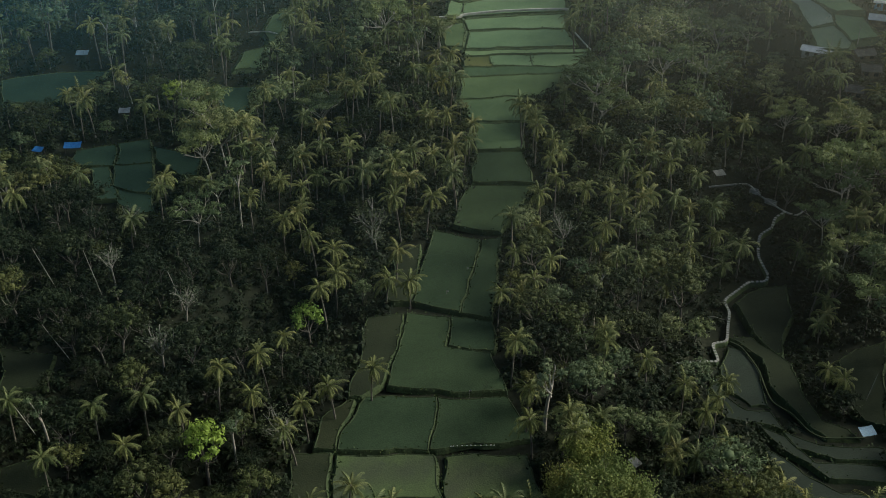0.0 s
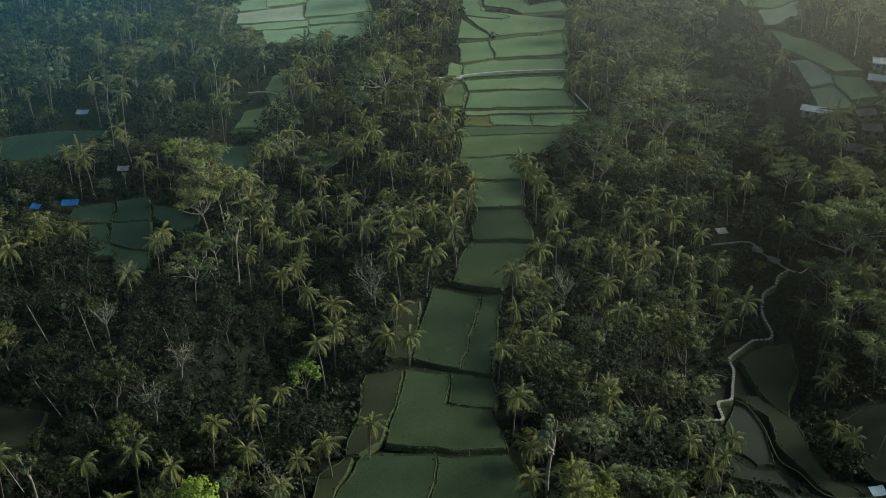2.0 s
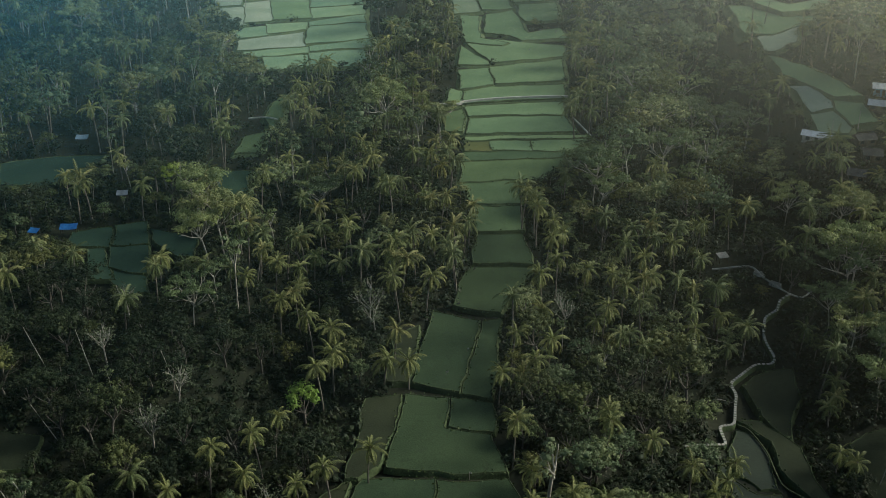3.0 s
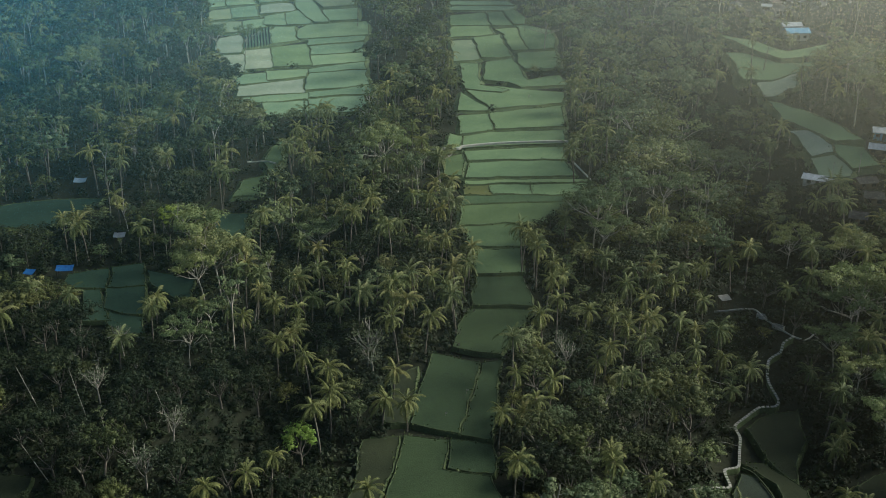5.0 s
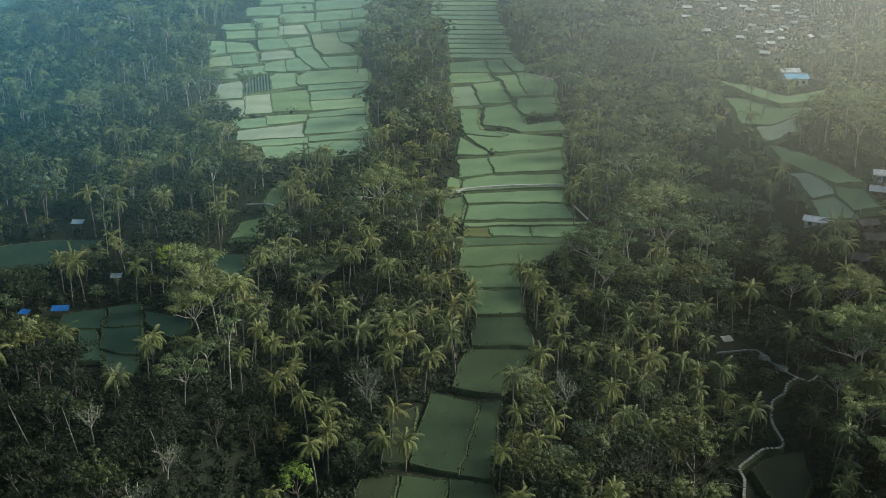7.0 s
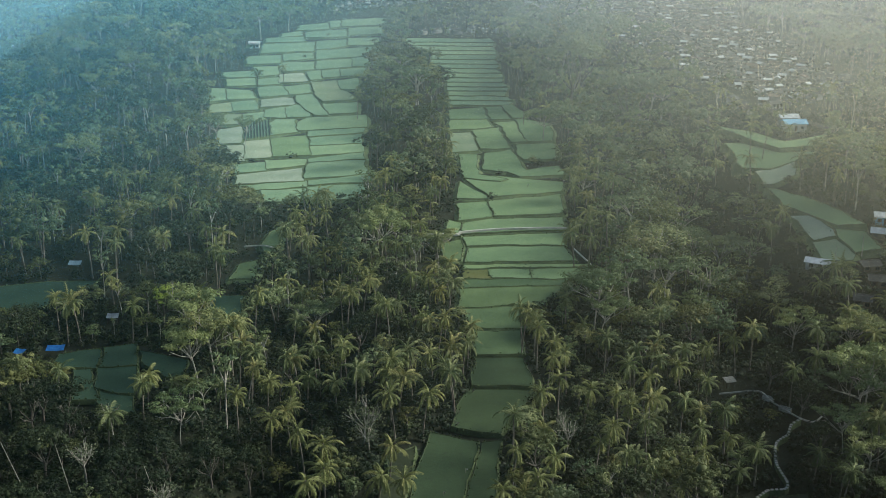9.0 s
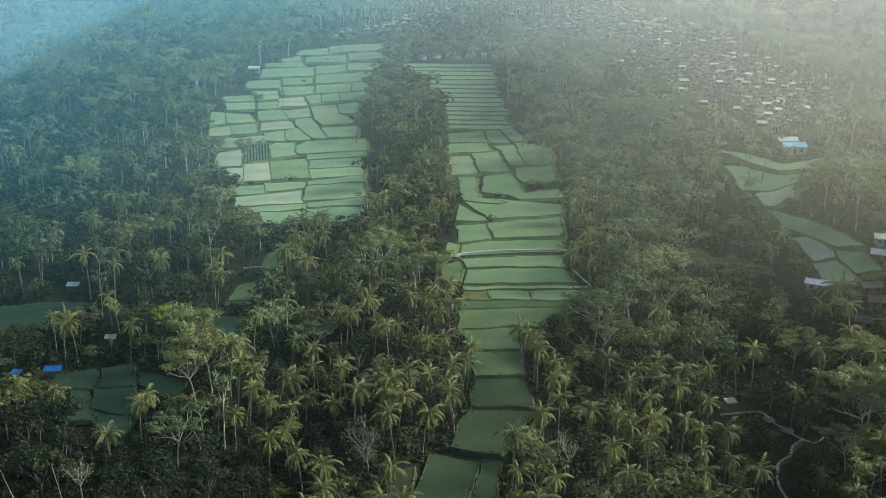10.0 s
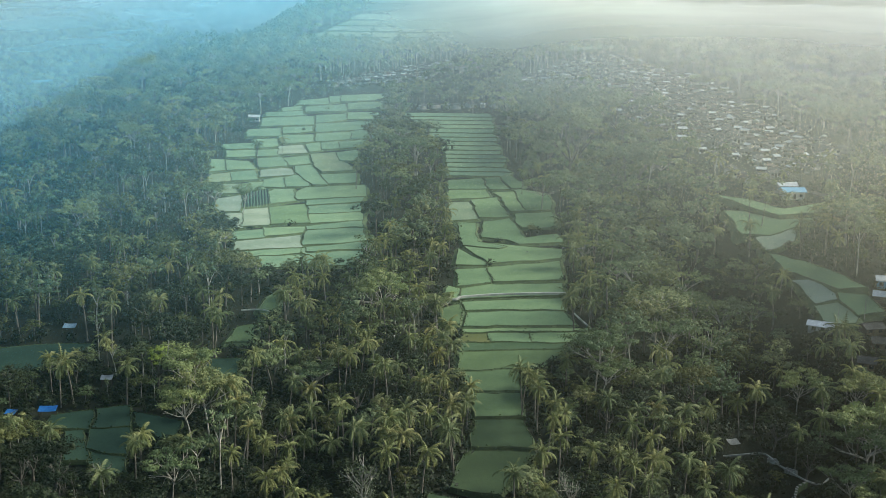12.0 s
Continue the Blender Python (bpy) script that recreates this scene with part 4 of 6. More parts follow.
def palm(x, y, h, whole=False):
    size = rng.uniform(0.9, 1.08) * (0.9 if y < 215 else 0.98)
    k = min(range(5), key=lambda i: abs(PALM_HEIGHTS[i] * size - h))
    s = int(rng.integers(0, 3))
    label = ("tall" if k > 2 else "short") + " coconut palm with drooping green fronds and a pale trunk"
    if whole:
        plant(("split", k, s), lambda: split_palm(10 * k + s, PALM_HEIGHTS[k], label), x, y, size)
    else:
        plant(("palm", k, s), lambda: make_tree("coconut_palm", label, "palm tree", "coconut palms", palm_arrays(10 * k + s, PALM_HEIGHTS[k]), PALM_BARK, PALM_LEAF), x, y, size)


KINDS = {
    "umbrella": ("umbrella_tree", "airy umbrella-crowned tree with pale forking limbs", PALE_BARK, SPRAY_LEAF),
    "dense": ("leafy_tree", "dark green broad-leaved tree with a dense crown", BARK, DARK_LEAF),
    "canopy": ("forest_tree", "grey-green broad-leaved forest tree with a clumpy crown", BARK, CANOPY_LEAF),
    "leafy": ("broadleaf_tree", "medium green broad-leaved tree with a rounded crown", BARK, MID_LEAF),
    "bare": ("bare_tree", "nearly leafless tree with pale grey branches", WHITE_BARK, GREY_LEAF),
    "fresh": ("lime_tree", "small round tree with fresh lime-green leaves", BARK, LIME_LEAF),
    "slim": ("slender_tree", "tall slender tree with a pale trunk and small crown", PALE_BARK, CANOPY_LEAF),
    "bamboo": ("bamboo_clump", "feathery yellow-green clump of arching bamboo", BARK, BAMBOO_LEAF),
}


def tree(style, x, y, h):
    name, label, bark, leafage = KINDS[style]
    k = 0 if h < 10.5 else 1
    s = int(rng.integers(0, 3))
    tall = (8.5, 12.5)[k]
    plant((style, k, s), lambda: make_tree(name, label, name.replace("_", " "), name + "s", tree_arrays(700 + 10 * k + s + 31 * len(style) + ord(style[0]), style, tall, {"bamboo": 0.32}.get(style, 0.42), 3.0 if style == "bamboo" else 1.0), bark, leafage), x, y, h / tall * rng.uniform(0.95, 1.08))



# marked trees: place and height of the crown
NEAR_PALMS = [(-4.0, 248.1, 12), (-10.4, 246.3, 12), (14.4, 193.7, 10.0), (16.6, 178.5, 11.0), (23.1, 171.8, 12), (23.1, 166.8, 10.0), (17.3, 171.9, 9.0), (-50.1, 174.0, 12), (-37.2, 178.5, 12), (-44.9, 182.3, 12), (-35.8, 188.8, 12), (-33.9, 194.6, 12), (-26.7, 176.8, 10.0), (-28.2, 169.3, 9.0), (-21.7, 182.2, 9.0), (-14.7, 187.8, 10.0), (-13.1, 220.9, 8.0), (-7.5, 219.8, 7.0), (-25.8, 211.9, 12), (-24.2, 219.2, 12), (-26.3, 228.6, 12), (-30.6, 237.9, 12), (-17.1, 155.6, 9.0), (-59.5, 165.3, 12), (-22.9, 153.2, 9.0), (33.3, 194.1, 12), (42.2, 190.8, 12), (49.7, 174.5, 13.0), (49.0, 186.4, 9.0), (82.5, 199.0, 6.5), (85.0, 194.0, 6.0), (58.5, 190.0, 8.5), (54.5, 181.0, 9.0)]
MIDDLE_PALMS = [(12.2, 212.7, 9.0), (15.7, 227.6, 11.0), (24.1, 226.1, 12.0), (21.6, 218.2, 10.0), (24.6, 252.3, 13.0), (28.7, 260.2, 13.0), (32.1, 273.1, 12.0), (22.0, 293.3, 13.0), (25.3, 283.9, 13.0), (29.0, 278.2, 13.0), (26.5, 268.3, 12.0), (69.2, 283.9, 11.0), (77.9, 284.4, 11.0), (50.6, 267.2, 13.0), (42.6, 255.5, 13.0), (44.3, 251.3, 12.0), (38.3, 241.8, 12.0), (35.3, 237.8, 11.0), (35.1, 258.8, 12), (61.2, 272.9, 12), (70.3, 258.9, 9.0), (67.9, 248.4, 9.0), (61.2, 243.5, 9.0), (50.3, 223.8, 12), (-48.2, 253.6, 12), (-40.3, 251.5, 12), (-43.7, 268.3, 12), (-35.9, 259.6, 12), (-24.5, 280.7, 11.0)]
HILL_PALMS = [(-42.2, 280.4, 12), (-32.7, 293.3, 12), (-41.6, 303.6, 12), (-52.6, 307.9, 12), (-40.4, 324.1, 12), (-26.7, 309.7, 12), (-67.7, 334.5, 15.0), (-49.5, 361.6, 12), (-42.4, 351.2, 12), (42.9, 355.6, 12), (59.3, 355.6, 12), (35.1, 307.6, 12), (2.2, 314.5, 12.0), (3.2, 264.4, 11.0), (5.7, 279.2, 11.0), (-6.5, 273.0, 11.0), (-104.5, 304.1, 12), (-86.0, 303.3, 12), (-72.6, 265.0, 9.0), (-76.9, 245.1, 10.0), (-106.4, 253.1, 12), (-54.1, 274.1, 12), (-20.6, 260.2, 12), (-11.0, 229.5, 9.0), (-68.2, 176.9, 12), (-58.5, 177.7, 12), (-73.8, 162.1, 12), (-0.6, 290.7, 12), (7.1, 285.8, 12), (73.0, 242.8, 9.0)]
FAR_PALMS = [(-135.3, 467.4, 12), (-142.1, 436.9, 12), (-68.9, 338.7, 15.0), (-94.0, 588.7, 10.0), (-84.4, 614.5, 9.0), (-39.8, 538.7, 13.0), (-122.0, 630.5, 12), (-130.1, 640.4, 12), (114.5, 421.9, 14.0), (117.6, 416.2, 13.0), (101.9, 438.3, 12.0), (102.6, 422.0, 9.0), (-133.0, 353.4, 15.0), (-102.0, 306.9, 12), (103.5, 347.0, 11.0), (108.4, 396.4, 9.0), (-21.2, 476.7, 12), (-16.6, 418.5, 12), (44.8, 569.3, 12), (38.0, 531.9, 12), (45.4, 510.0, 12), (48.4, 421.2, 12), (-116.4, 513.1, 12), (-87.3, 354.7, 12), (-120.8, 390.0, 12), (-138.2, 384.1, 12), (-111.5, 414.8, 12), (-35.6, 253.0, 12), (-1.9, 348.0, 12), (-33.3, 288.1, 12), (-25.8, 276.4, 12), (-109.4, 311.7, 12), (-71.6, 256.6, 12), (43.6, 365.8, 12), (59.5, 360.8, 12), (22.2, 297.6, 12), (25.2, 289.4, 12), (82.7, 288.0, 12), (88.5, 270.3, 12), (68.2, 253.0, 12), (75.7, 312.9, 12), (3.0, 322.1, 12), (3.6, 273.0, 12), (3.5, 260.4, 12)]
EDGE_PALMS = [(47, 352, 11), (49.5, 364, 12), (47.5, 377, 11), (50, 391, 13), (48.5, 406, 11), (52, 424, 13), (53.5, 439, 12), (54, 455, 13), (56, 468, 11), (55, 490, 13), (55.5, 515, 13), (47, 545, 12), (2, 331, 11), (-1, 346, 12), (-6, 368, 11), (-4, 397, 12), (-1, 411, 11), (1, 432, 13), (2, 452, 12), (0, 472, 13), (-2, 500, 12), (-1, 522, 13)]
UMBRELLA_TREES = [(-60.4, 245.9, 11.0), (-62.7, 277.5, 14.0), (44.6, 303.2, 13.0), (67.4, 329.3, 15.0), (97.5, 238.8, 13.0), (102.6, 260.9, 14.0), (99.1, 224.0, 9.0), (-0.7, 356.5, 12.0), (44.9, 503.6, 11.0), (-203.3, 788.4, 21.0), (52.6, 421.4, 12.0), (-97.3, 492.7, 12.0), (-85.3, 493.2, 12.0), (-68.6, 295.8, 14.0), (-59.3, 282.1, 13.0), (-19.2, 359.3, 14.0), (43.8, 310.1, 14.0), (96.3, 252.0, 13.0), (105.1, 264.0, 14.0), (107.3, 285.7, 13.0), (-196.2, 704.4, 21.0), (-160.3, 601.6, 19.0), (-167.5, 554.4, 18.0), (-141.3, 443.9, 13.0), (84.9, 368.1, 13.0), (98.2, 301.9, 13.0), (-35.0, 316.0, 12.0)]
CANOPY_TREES = [(29.2, 187.6, 10.0), (31.0, 190.5, 8.5), (88, 575, 24), (60, 467, 17), (52, 654, 17), (92, 470, 20), (91, 410, 18), (75, 620, 20), (105, 590, 20), (62, 560, 17), (84, 520, 20), (70, 585, 18), (58, 610, 16), (98, 640, 18)]
LEAFY_TREES = [(-70.0, 204.6, 11.0), (-50.2, 156.5, 9.0), (-55.6, 158.2, 9.0), (-52.5, 168.5, 8.5), (-35.1, 157.3, 8.0), (20.7, 213.5, 9.0), (27.5, 205.9, 10.0), (-64.0, 189.0, 8.0)]
FRESH_TREES = [(-29.3, 208.3, 8.0), (-44.4, 165.0, 10.0), (-79.7, 312.5, 12.0)]
BARE_TREES = [(-16.1, 241.3, 11.0), (-31.0, 173.2, 9.0), (-59.8, 198.8, 10.0), (-78.0, 231.2, 13.0), (-57.8, 214.9, 12.0), (-17.6, 246.3, 10.0), (-77.8, 252.0, 11.0), (29.8, 246.5, 8.0)]
BAMBOO_TREES = [(27.0, 167.2, 10.0), (30.5, 161.3, 10.0), (26.8, 155.1, 9.0), (31.2, 153.8, 9.0), (22.2, 158.5, 7.0), (34.4, 157.4, 7.0)]
DENSE_TREES = [(21.8, 202.4, 9.0), (25.6, 197.4, 8.0), (40.1, 182.5, 8.0), (40.8, 159.1, 7.0), (-61.7, 156.8, 8.0), (-22.7, 294.6, 10.0), (-14.1, 321.2, 11.0), (-7.1, 307.9, 12.0), (-7.5, 283.2, 10.0), (-3.5, 262.7, 9.0), (90.1, 266.2, 12.0), (90.8, 250.1, 11.0), (85.3, 278.2, 12.0), (92.3, 229.3, 10.0), (80.2, 508.9, 14.0), (70.9, 512.9, 13.0), (81.5, 470.4, 13.0), (-22.3, 565.5, 12.0), (-25.0, 506.5, 12.0), (-14.7, 496.6, 12.0), (-8.9, 450.5, 12.0), (111.3, 482.3, 13.0), (167.2, 473.3, 13.0), (96.7, 388.1, 12.0), (121.1, 368.6, 9.0), (125.3, 359.3, 9.0), (-154.2, 702.5, 13.0), (-112.1, 767.0, 13.0)]



def sunk(x, y):
    """Extra height in the gullies that keeps a marked tree's crown near its place in the camera's view."""
    return min(1.5, max(0.0, float(slope(x, y)) - float(land(x, y))))


placed = []
for rows_ in (NEAR_PALMS, MIDDLE_PALMS, HILL_PALMS, FAR_PALMS, EDGE_PALMS):
    for x, y, h in rows_:
        palm(x, y, h + sunk(x, y), rows_ in (NEAR_PALMS, MIDDLE_PALMS))
        placed.append((x, y))
for style, rows_ in (("umbrella", UMBRELLA_TREES), ("canopy", CANOPY_TREES), ("leafy", LEAFY_TREES), ("fresh", FRESH_TREES), ("bare", BARE_TREES), ("bamboo", BAMBOO_TREES), ("dense", DENSE_TREES)):
    for x, y, h in rows_:
        tree(style, x, y, h + sunk(x, y))
        placed.append((x, y))


# ---- houses ----
def box(bm, x0, x1, y0, y1, z0, z1):
    v = [bm.verts.new((x, y, z)) for z in (z0, z1) for x, y in ((x0, y0), (x1, y0), (x1, y1), (x0, y1))]
    for q in ((0, 3, 2, 1), (4, 5, 6, 7), (0, 1, 5, 4), (1, 2, 6, 5), (2, 3, 7, 6), (3, 0, 4, 7)):
        bm.faces.new([v[i] for i in q])


def house(x, y, w, d, tall, turn, roof, label, walls=None, steep=0.42, name="house"):
    """A small gabled house: walls, pitched roof with eaves, a door and windows."""
    thing = tagged(new(name), label, "house" if name == "house" else name.replace("_", " "), "village houses")
    z = min(float(land(x + a, y + b)) for a in (-w / 2, w / 2) for b in (-d / 2, d / 2)) - 0.2
    thing.matrix_basis = Matrix.LocRotScale((x, y, z), Euler((0, 0, turn)), None)
    claim([(x - w * 0.5, y - d * 0.9), (x + w * 0.5, y - d * 0.9), (x + w * 0.5, y + d * 0.6), (x - w * 0.5, y + d * 0.6)], 0.4)
    rise = d / 2 * steep
    bm = bmesh.new()
    box(bm, -w / 2, w / 2, -d / 2, d / 2, 0, tall)
    for sx in (-w / 2, w / 2):
        bm.faces.new([bm.verts.new(p) for p in ((sx, -d / 2, tall), (sx, d / 2, tall), (sx, 0, tall + rise))])
    part("wall", bm, walls or WALLING, thing)
    e, th = 0.55, 0.12
    bm = bmesh.new()
    prof = [(-d / 2 - e, tall - e * steep), (0, tall + rise), (d / 2 + e, tall - e * steep)]
    low_ = [[bm.verts.new((sx, py, pz + 0.02)) for py, pz in prof] for sx in (-w / 2 - e, w / 2 + e)]
    high = [[bm.verts.new((sx, py, pz + th + 0.02)) for py, pz in prof] for sx in (-w / 2 - e, w / 2 + e)]
    for k in range(2):
        bm.faces.new((high[0][k], high[1][k], high[1][k + 1], high[0][k + 1]))
        bm.faces.new((low_[0][k], low_[0][k + 1], low_[1][k + 1], low_[1][k]))
        for s_ in (0, 1):
            bm.faces.new((low_[s_][k], high[s_][k], high[s_][k + 1], low_[s_][k + 1]))
    for k in (0, 2):
        bm.faces.new((low_[0][k], low_[1][k], high[1][k], high[0][k]))
    bmesh.ops.recalc_face_normals(bm, faces=bm.faces)
    top = part("roof", bm, roof, thing)
    bm = bmesh.new()
    box(bm, -w / 2 - e - 0.03, w / 2 + e + 0.03, -0.14, 0.14, tall + rise + th - 0.05, tall + rise + th + 0.08)
    part("ridge_cap", bm, roof, top)
    bm = bmesh.new()
    box(bm, -0.5, 0.5, -d / 2 - 0.06, -d / 2 + 0.02, 0.2, 2.2)
    part("door", bm, DARK_WOOD, thing)
    for sx in (-0.3, 0.3):
        bm = bmesh.new()
        box(bm, sx * w - 0.6, sx * w + 0.6, -d / 2 - 0.05, -d / 2 + 0.02, 1.0, 2.1)
        part("window", bm, GLASS_DARK, thing)
    return thing


def shelter(x, y, w, d, tall, turn, cover, label):
    """A field shelter: four posts under a sloping sheet."""
    thing = tagged(new("field_shelter"), label, "shelter", "field shelters")
    thing.matrix_basis = Matrix.LocRotScale((x, y, float(land(x, y)) - 0.3), Euler((0, 0, turn)), None)
    claim([(x - w, y - d), (x + w, y - d), (x + w, y + d), (x - w, y + d)])
    bm = bmesh.new()
    n = 6
    g = [[bm.verts.new((-w / 2 - 0.3 + (w + 0.6) * i / n, -d / 2 - 0.3 + (d + 0.6) * j / n, tall + 0.6 * j / n - 0.12 * math.sin(math.pi * i / n) + 0.05 * noise.noise((i + x, j, 0)))) for i in range(n + 1)] for j in range(n + 1)]
    for j in range(n):
        for i in range(n):
            bm.faces.new((g[j][i], g[j][i + 1], g[j + 1][i + 1], g[j + 1][i]))
    bmesh.ops.solidify(bm, geom=bm.faces[:], thickness=0.05)
    part("cover", bm, cover, thing)
    for px in (-w / 2, w / 2):
        for py, pz in ((-d / 2, tall), (d / 2, tall + 0.5)):
            bm = bmesh.new()
            box(bm, px - 0.06, px + 0.06, py - 0.06, py + 0.06, 0, pz)
            part("post", bm, DARK_WOOD, thing)


house(138.2, 449, 8.4, 5.6, 3.2, 0.06, BLUE_ROOF, "white house with a bright blue tin roof beside green paddies", CONCRETE)
house(138.0, 456.5, 7.0, 4.2, 3.6, 0.06, TIN, "low annexe with a whitish tin roof behind the blue-roofed house")
house(113.0, 328.5, 8.5, 3.6, 2.6, -0.5, TIN, "long shed with a pale tin roof at a field's edge")
house(124.5, 322.0, 5.5, 4.2, 2.3, 0.2, GREY_ROOF, "small house with a weathered grey roof among trees", DARK_WOOD)
house(137.0, 345.0, 6.0, 4.2, 2.7, -0.3, TIN, "small blue-walled house with a whitish tin roof among trees", BLUE_ROOF)
house(133.0, 336.5, 5.5, 4.0, 2.4, -0.4, TIN, "small house with a pale roof on the hillside", DARK_WOOD)
house(-114, 707, 6.0, 4.0, 3.2, 0.0, TIN, "small white house on the terrace's edge")
house(176, 392, 6.0, 5.0, 3.0, 0.4, BLUE_ROOF, "small house with a blue roof near the road")
house(168, 372, 6.0, 5.0, 3.0, 0.7, TIN, "small pale-roofed house near the road")
shelter(86.2, 182.0, 2.6, 1.7, 1.3, 0.22, PALE_SHEET, "field shelter with a pale bluish sheet roof on a terrace")
shelter(-105.6, 296.8, 4.2, 2.2, 2.0, 0.1, BLUE_TARP, "field shelter under a bright blue tarpaulin")
shelter(-114.7, 294.5, 2.4, 1.6, 2.0, -0.2, BLUE_TARP, "field shelter under a blue tarpaulin among trees")
shelter(-95.5, 317.5, 2.8, 1.9, 2.2, 0.1, TIN, "small hut with a white sheet roof below palms")
shelter(-118.3, 357, 3.4, 2.2, 2.4, 0.05, PALE_SHEET, "small hut with a pale bluish roof in the forest")


house(124.7, 314.7, 4.7, 4.6, 2.6, -0.2, GREY_ROOF, "small house with a dark grey roof on the hillside", DARK_WOOD)
house(118.4, 307.3, 4.2, 4.6, 2.6, -0.4, GREY_ROOF, "small house with a dark grey roof on the hillside", DARK_WOOD)


def marker(x, y, tall, label, thick=0.05, lean=0.0, top=0.35):
    """A thin cane with a strip of white plastic, set in a paddy to scare birds."""
    thing = tagged(new("bird_scarer"), label, "bird scarer", "bird scarers")
    thing.matrix_basis = Matrix.LocRotScale((x, y, float(land(x, y)) - 0.2), Euler((lean, lean, 0.4)), None)
    bm = bmesh.new()
    bmesh.ops.create_cone(bm, cap_ends=True, segments=6, radius1=thick, radius2=thick * 0.7, depth=tall, matrix=Matrix.Translation((0, 0, tall / 2)))
    part("cane", bm, WHITE_BARK, thing)
    bm = bmesh.new()
    rows_ = [[bm.verts.new((k * 0.18, 0.06 * math.sin(k * 1.7 + j), tall - 0.1 - top * j)) for k in range(4)] for j in range(2)]
    for k in range(3):
        bm.faces.new((rows_[0][k], rows_[0][k + 1], rows_[1][k + 1], rows_[1][k]))
    bmesh.ops.solidify(bm, geom=bm.faces[:], thickness=0.02)
    part("strip", bm, WALLING, thing)


def pole(x, y, tall, lean):
    thing = tagged(new("bare_pole"), "slender leaning bare pole of pale wood", "pole", "bare poles")
    thing.matrix_basis = Matrix.LocRotScale((x, y, float(land(x, y)) - 0.3), Euler((0.05, lean, 0)), None)
    bm = bmesh.new()
    bmesh.ops.create_cone(bm, cap_ends=True, segments=7, radius1=0.1, radius2=0.05, depth=tall, matrix=Matrix.Translation((0, 0, tall / 2)))
    part("shaft", bm, PALE_BARK, thing)
    bm = bmesh.new()
    bmesh.ops.create_cone(bm, cap_ends=True, segments=6, radius1=0.1, radius2=0.02, depth=0.4, matrix=Matrix.Translation((0, 0, tall + 0.18)))
    part("broken_tip", bm, BARK, thing)


marker(5.7, 233.1, 1.9, "thin cane with a white plastic strip in a paddy")
marker(5.4, 189.3, 1.9, "thin cane with a white plastic strip in a paddy")
marker(35.0, 462.0, 1.9, "thin cane with a white plastic strip in a paddy")
marker(39.3, 460.6, 1.9, "thin cane with a white plastic strip in a paddy")
marker(45.6, 459.2, 1.9, "thin cane with a white plastic strip in a paddy")
marker(33.5, 437.2, 1.9, "thin cane with a white plastic strip in a paddy")
marker(0.8, 223.7, 1.9, "thin cane with a white plastic strip in a paddy")
marker(47.9, 443.0, 1.9, "thin cane with a white plastic strip in a paddy")
for x, y, tall, lean in ((-92.1, 230.9, 12.0, -0.3), (-80.9, 203.2, 11.0, -0.42), (-58.7, 219.2, 11.5, -0.25), (-82.0, 180.4, 9.0, -0.35), (-80.5, 227.8, 12.5, -0.18)):
    pole(x, y, tall, lean)
pole(89.3, 192.9, 8.5, 0.14)
pole(115.7, 325.8, 6.0, 0.03)
pole(124.2, 327.3, 6.0, -0.03)
shelter(36.7, 168.3, 1.3, 1.5, 3.0, 0.7, WALLING, "small shelter under a white sheet beside bamboo")


def sluice(x, y, w, d, turn):
    """An open concrete basin of a field channel: floor and four low walls."""
    thing = tagged(new("sluice"), "small open concrete basin of a field channel", "sluice", "field channel basins")
    thing.matrix_basis = Matrix.LocRotScale((x, y, float(land(x, y)) - 0.5), Euler((0, 0, turn)), None)
    bm = bmesh.new()
    box(bm, -w / 2, w / 2, -d / 2, d / 2, 0.0, 0.6)
    part("floor_slab", bm, WALLING, thing)
    for x0, x1, y0, y1 in ((-w / 2 - 0.15, w / 2 + 0.15, -d / 2 - 0.15, -d / 2), (-w / 2 - 0.15, w / 2 + 0.15, d / 2, d / 2 + 0.15), (-w / 2 - 0.15, -w / 2, -d / 2, d / 2), (w / 2, w / 2 + 0.15, -d / 2, d / 2)):
        bm = bmesh.new()
        box(bm, x0, x1, y0, y1, 0.0, 1.1)
        part("side_wall", bm, PATH_STONE, thing)


def fallen_trunk(x0, y0, x1, y1, thick):
    """A bleached trunk lying on the ground, with a stub of a branch."""
    thing = tagged(new("fallen_trunk"), "bleached fallen tree trunk lying on a muddy terrace", "log", "fallen trunks")
    z = max(float(land(x0, y0)), float(land(x1, y1))) + 0.5
    thing.location = (x0, y0, z)
    way = np.array((x1 - x0, y1 - y0, 0.0))
    wood = Soup()
    wood.tube([way * f + (0, 0, 0.15 * math.sin(f * 5)) for f in np.linspace(0, 1, 7)], np.linspace(thick, thick * 0.45, 7), 7)
    mesh_part("trunk", tri_mesh("trunk", *wood.arrays(), PALE_BARK), thing)
    stub = Soup()
    stub.tube([way * 0.92, way * 1.02 + (0.3, 0.9, 0.4)], (thick * 0.5, thick * 0.2), 5)
    mesh_part("branch", tri_mesh("branch", *stub.arrays(), PALE_BARK), thing)


sluice(84.2, 274.2, 2.6, 1.1, -0.6)
sluice(87.3, 269.6, 2.8, 0.9, -0.75)
shelter(75.5, 280.5, 2.4, 1.8, 1.9, 0.3, WALLING, "small field hut with a pale sheet roof beside a footpath")
fallen_trunk(61.5, 251.5, 70.0, 247.0, 0.16)
fallen_trunk(63.5, 228.0, 67.6, 226.6, 0.09)


FAR_HOUSES = []


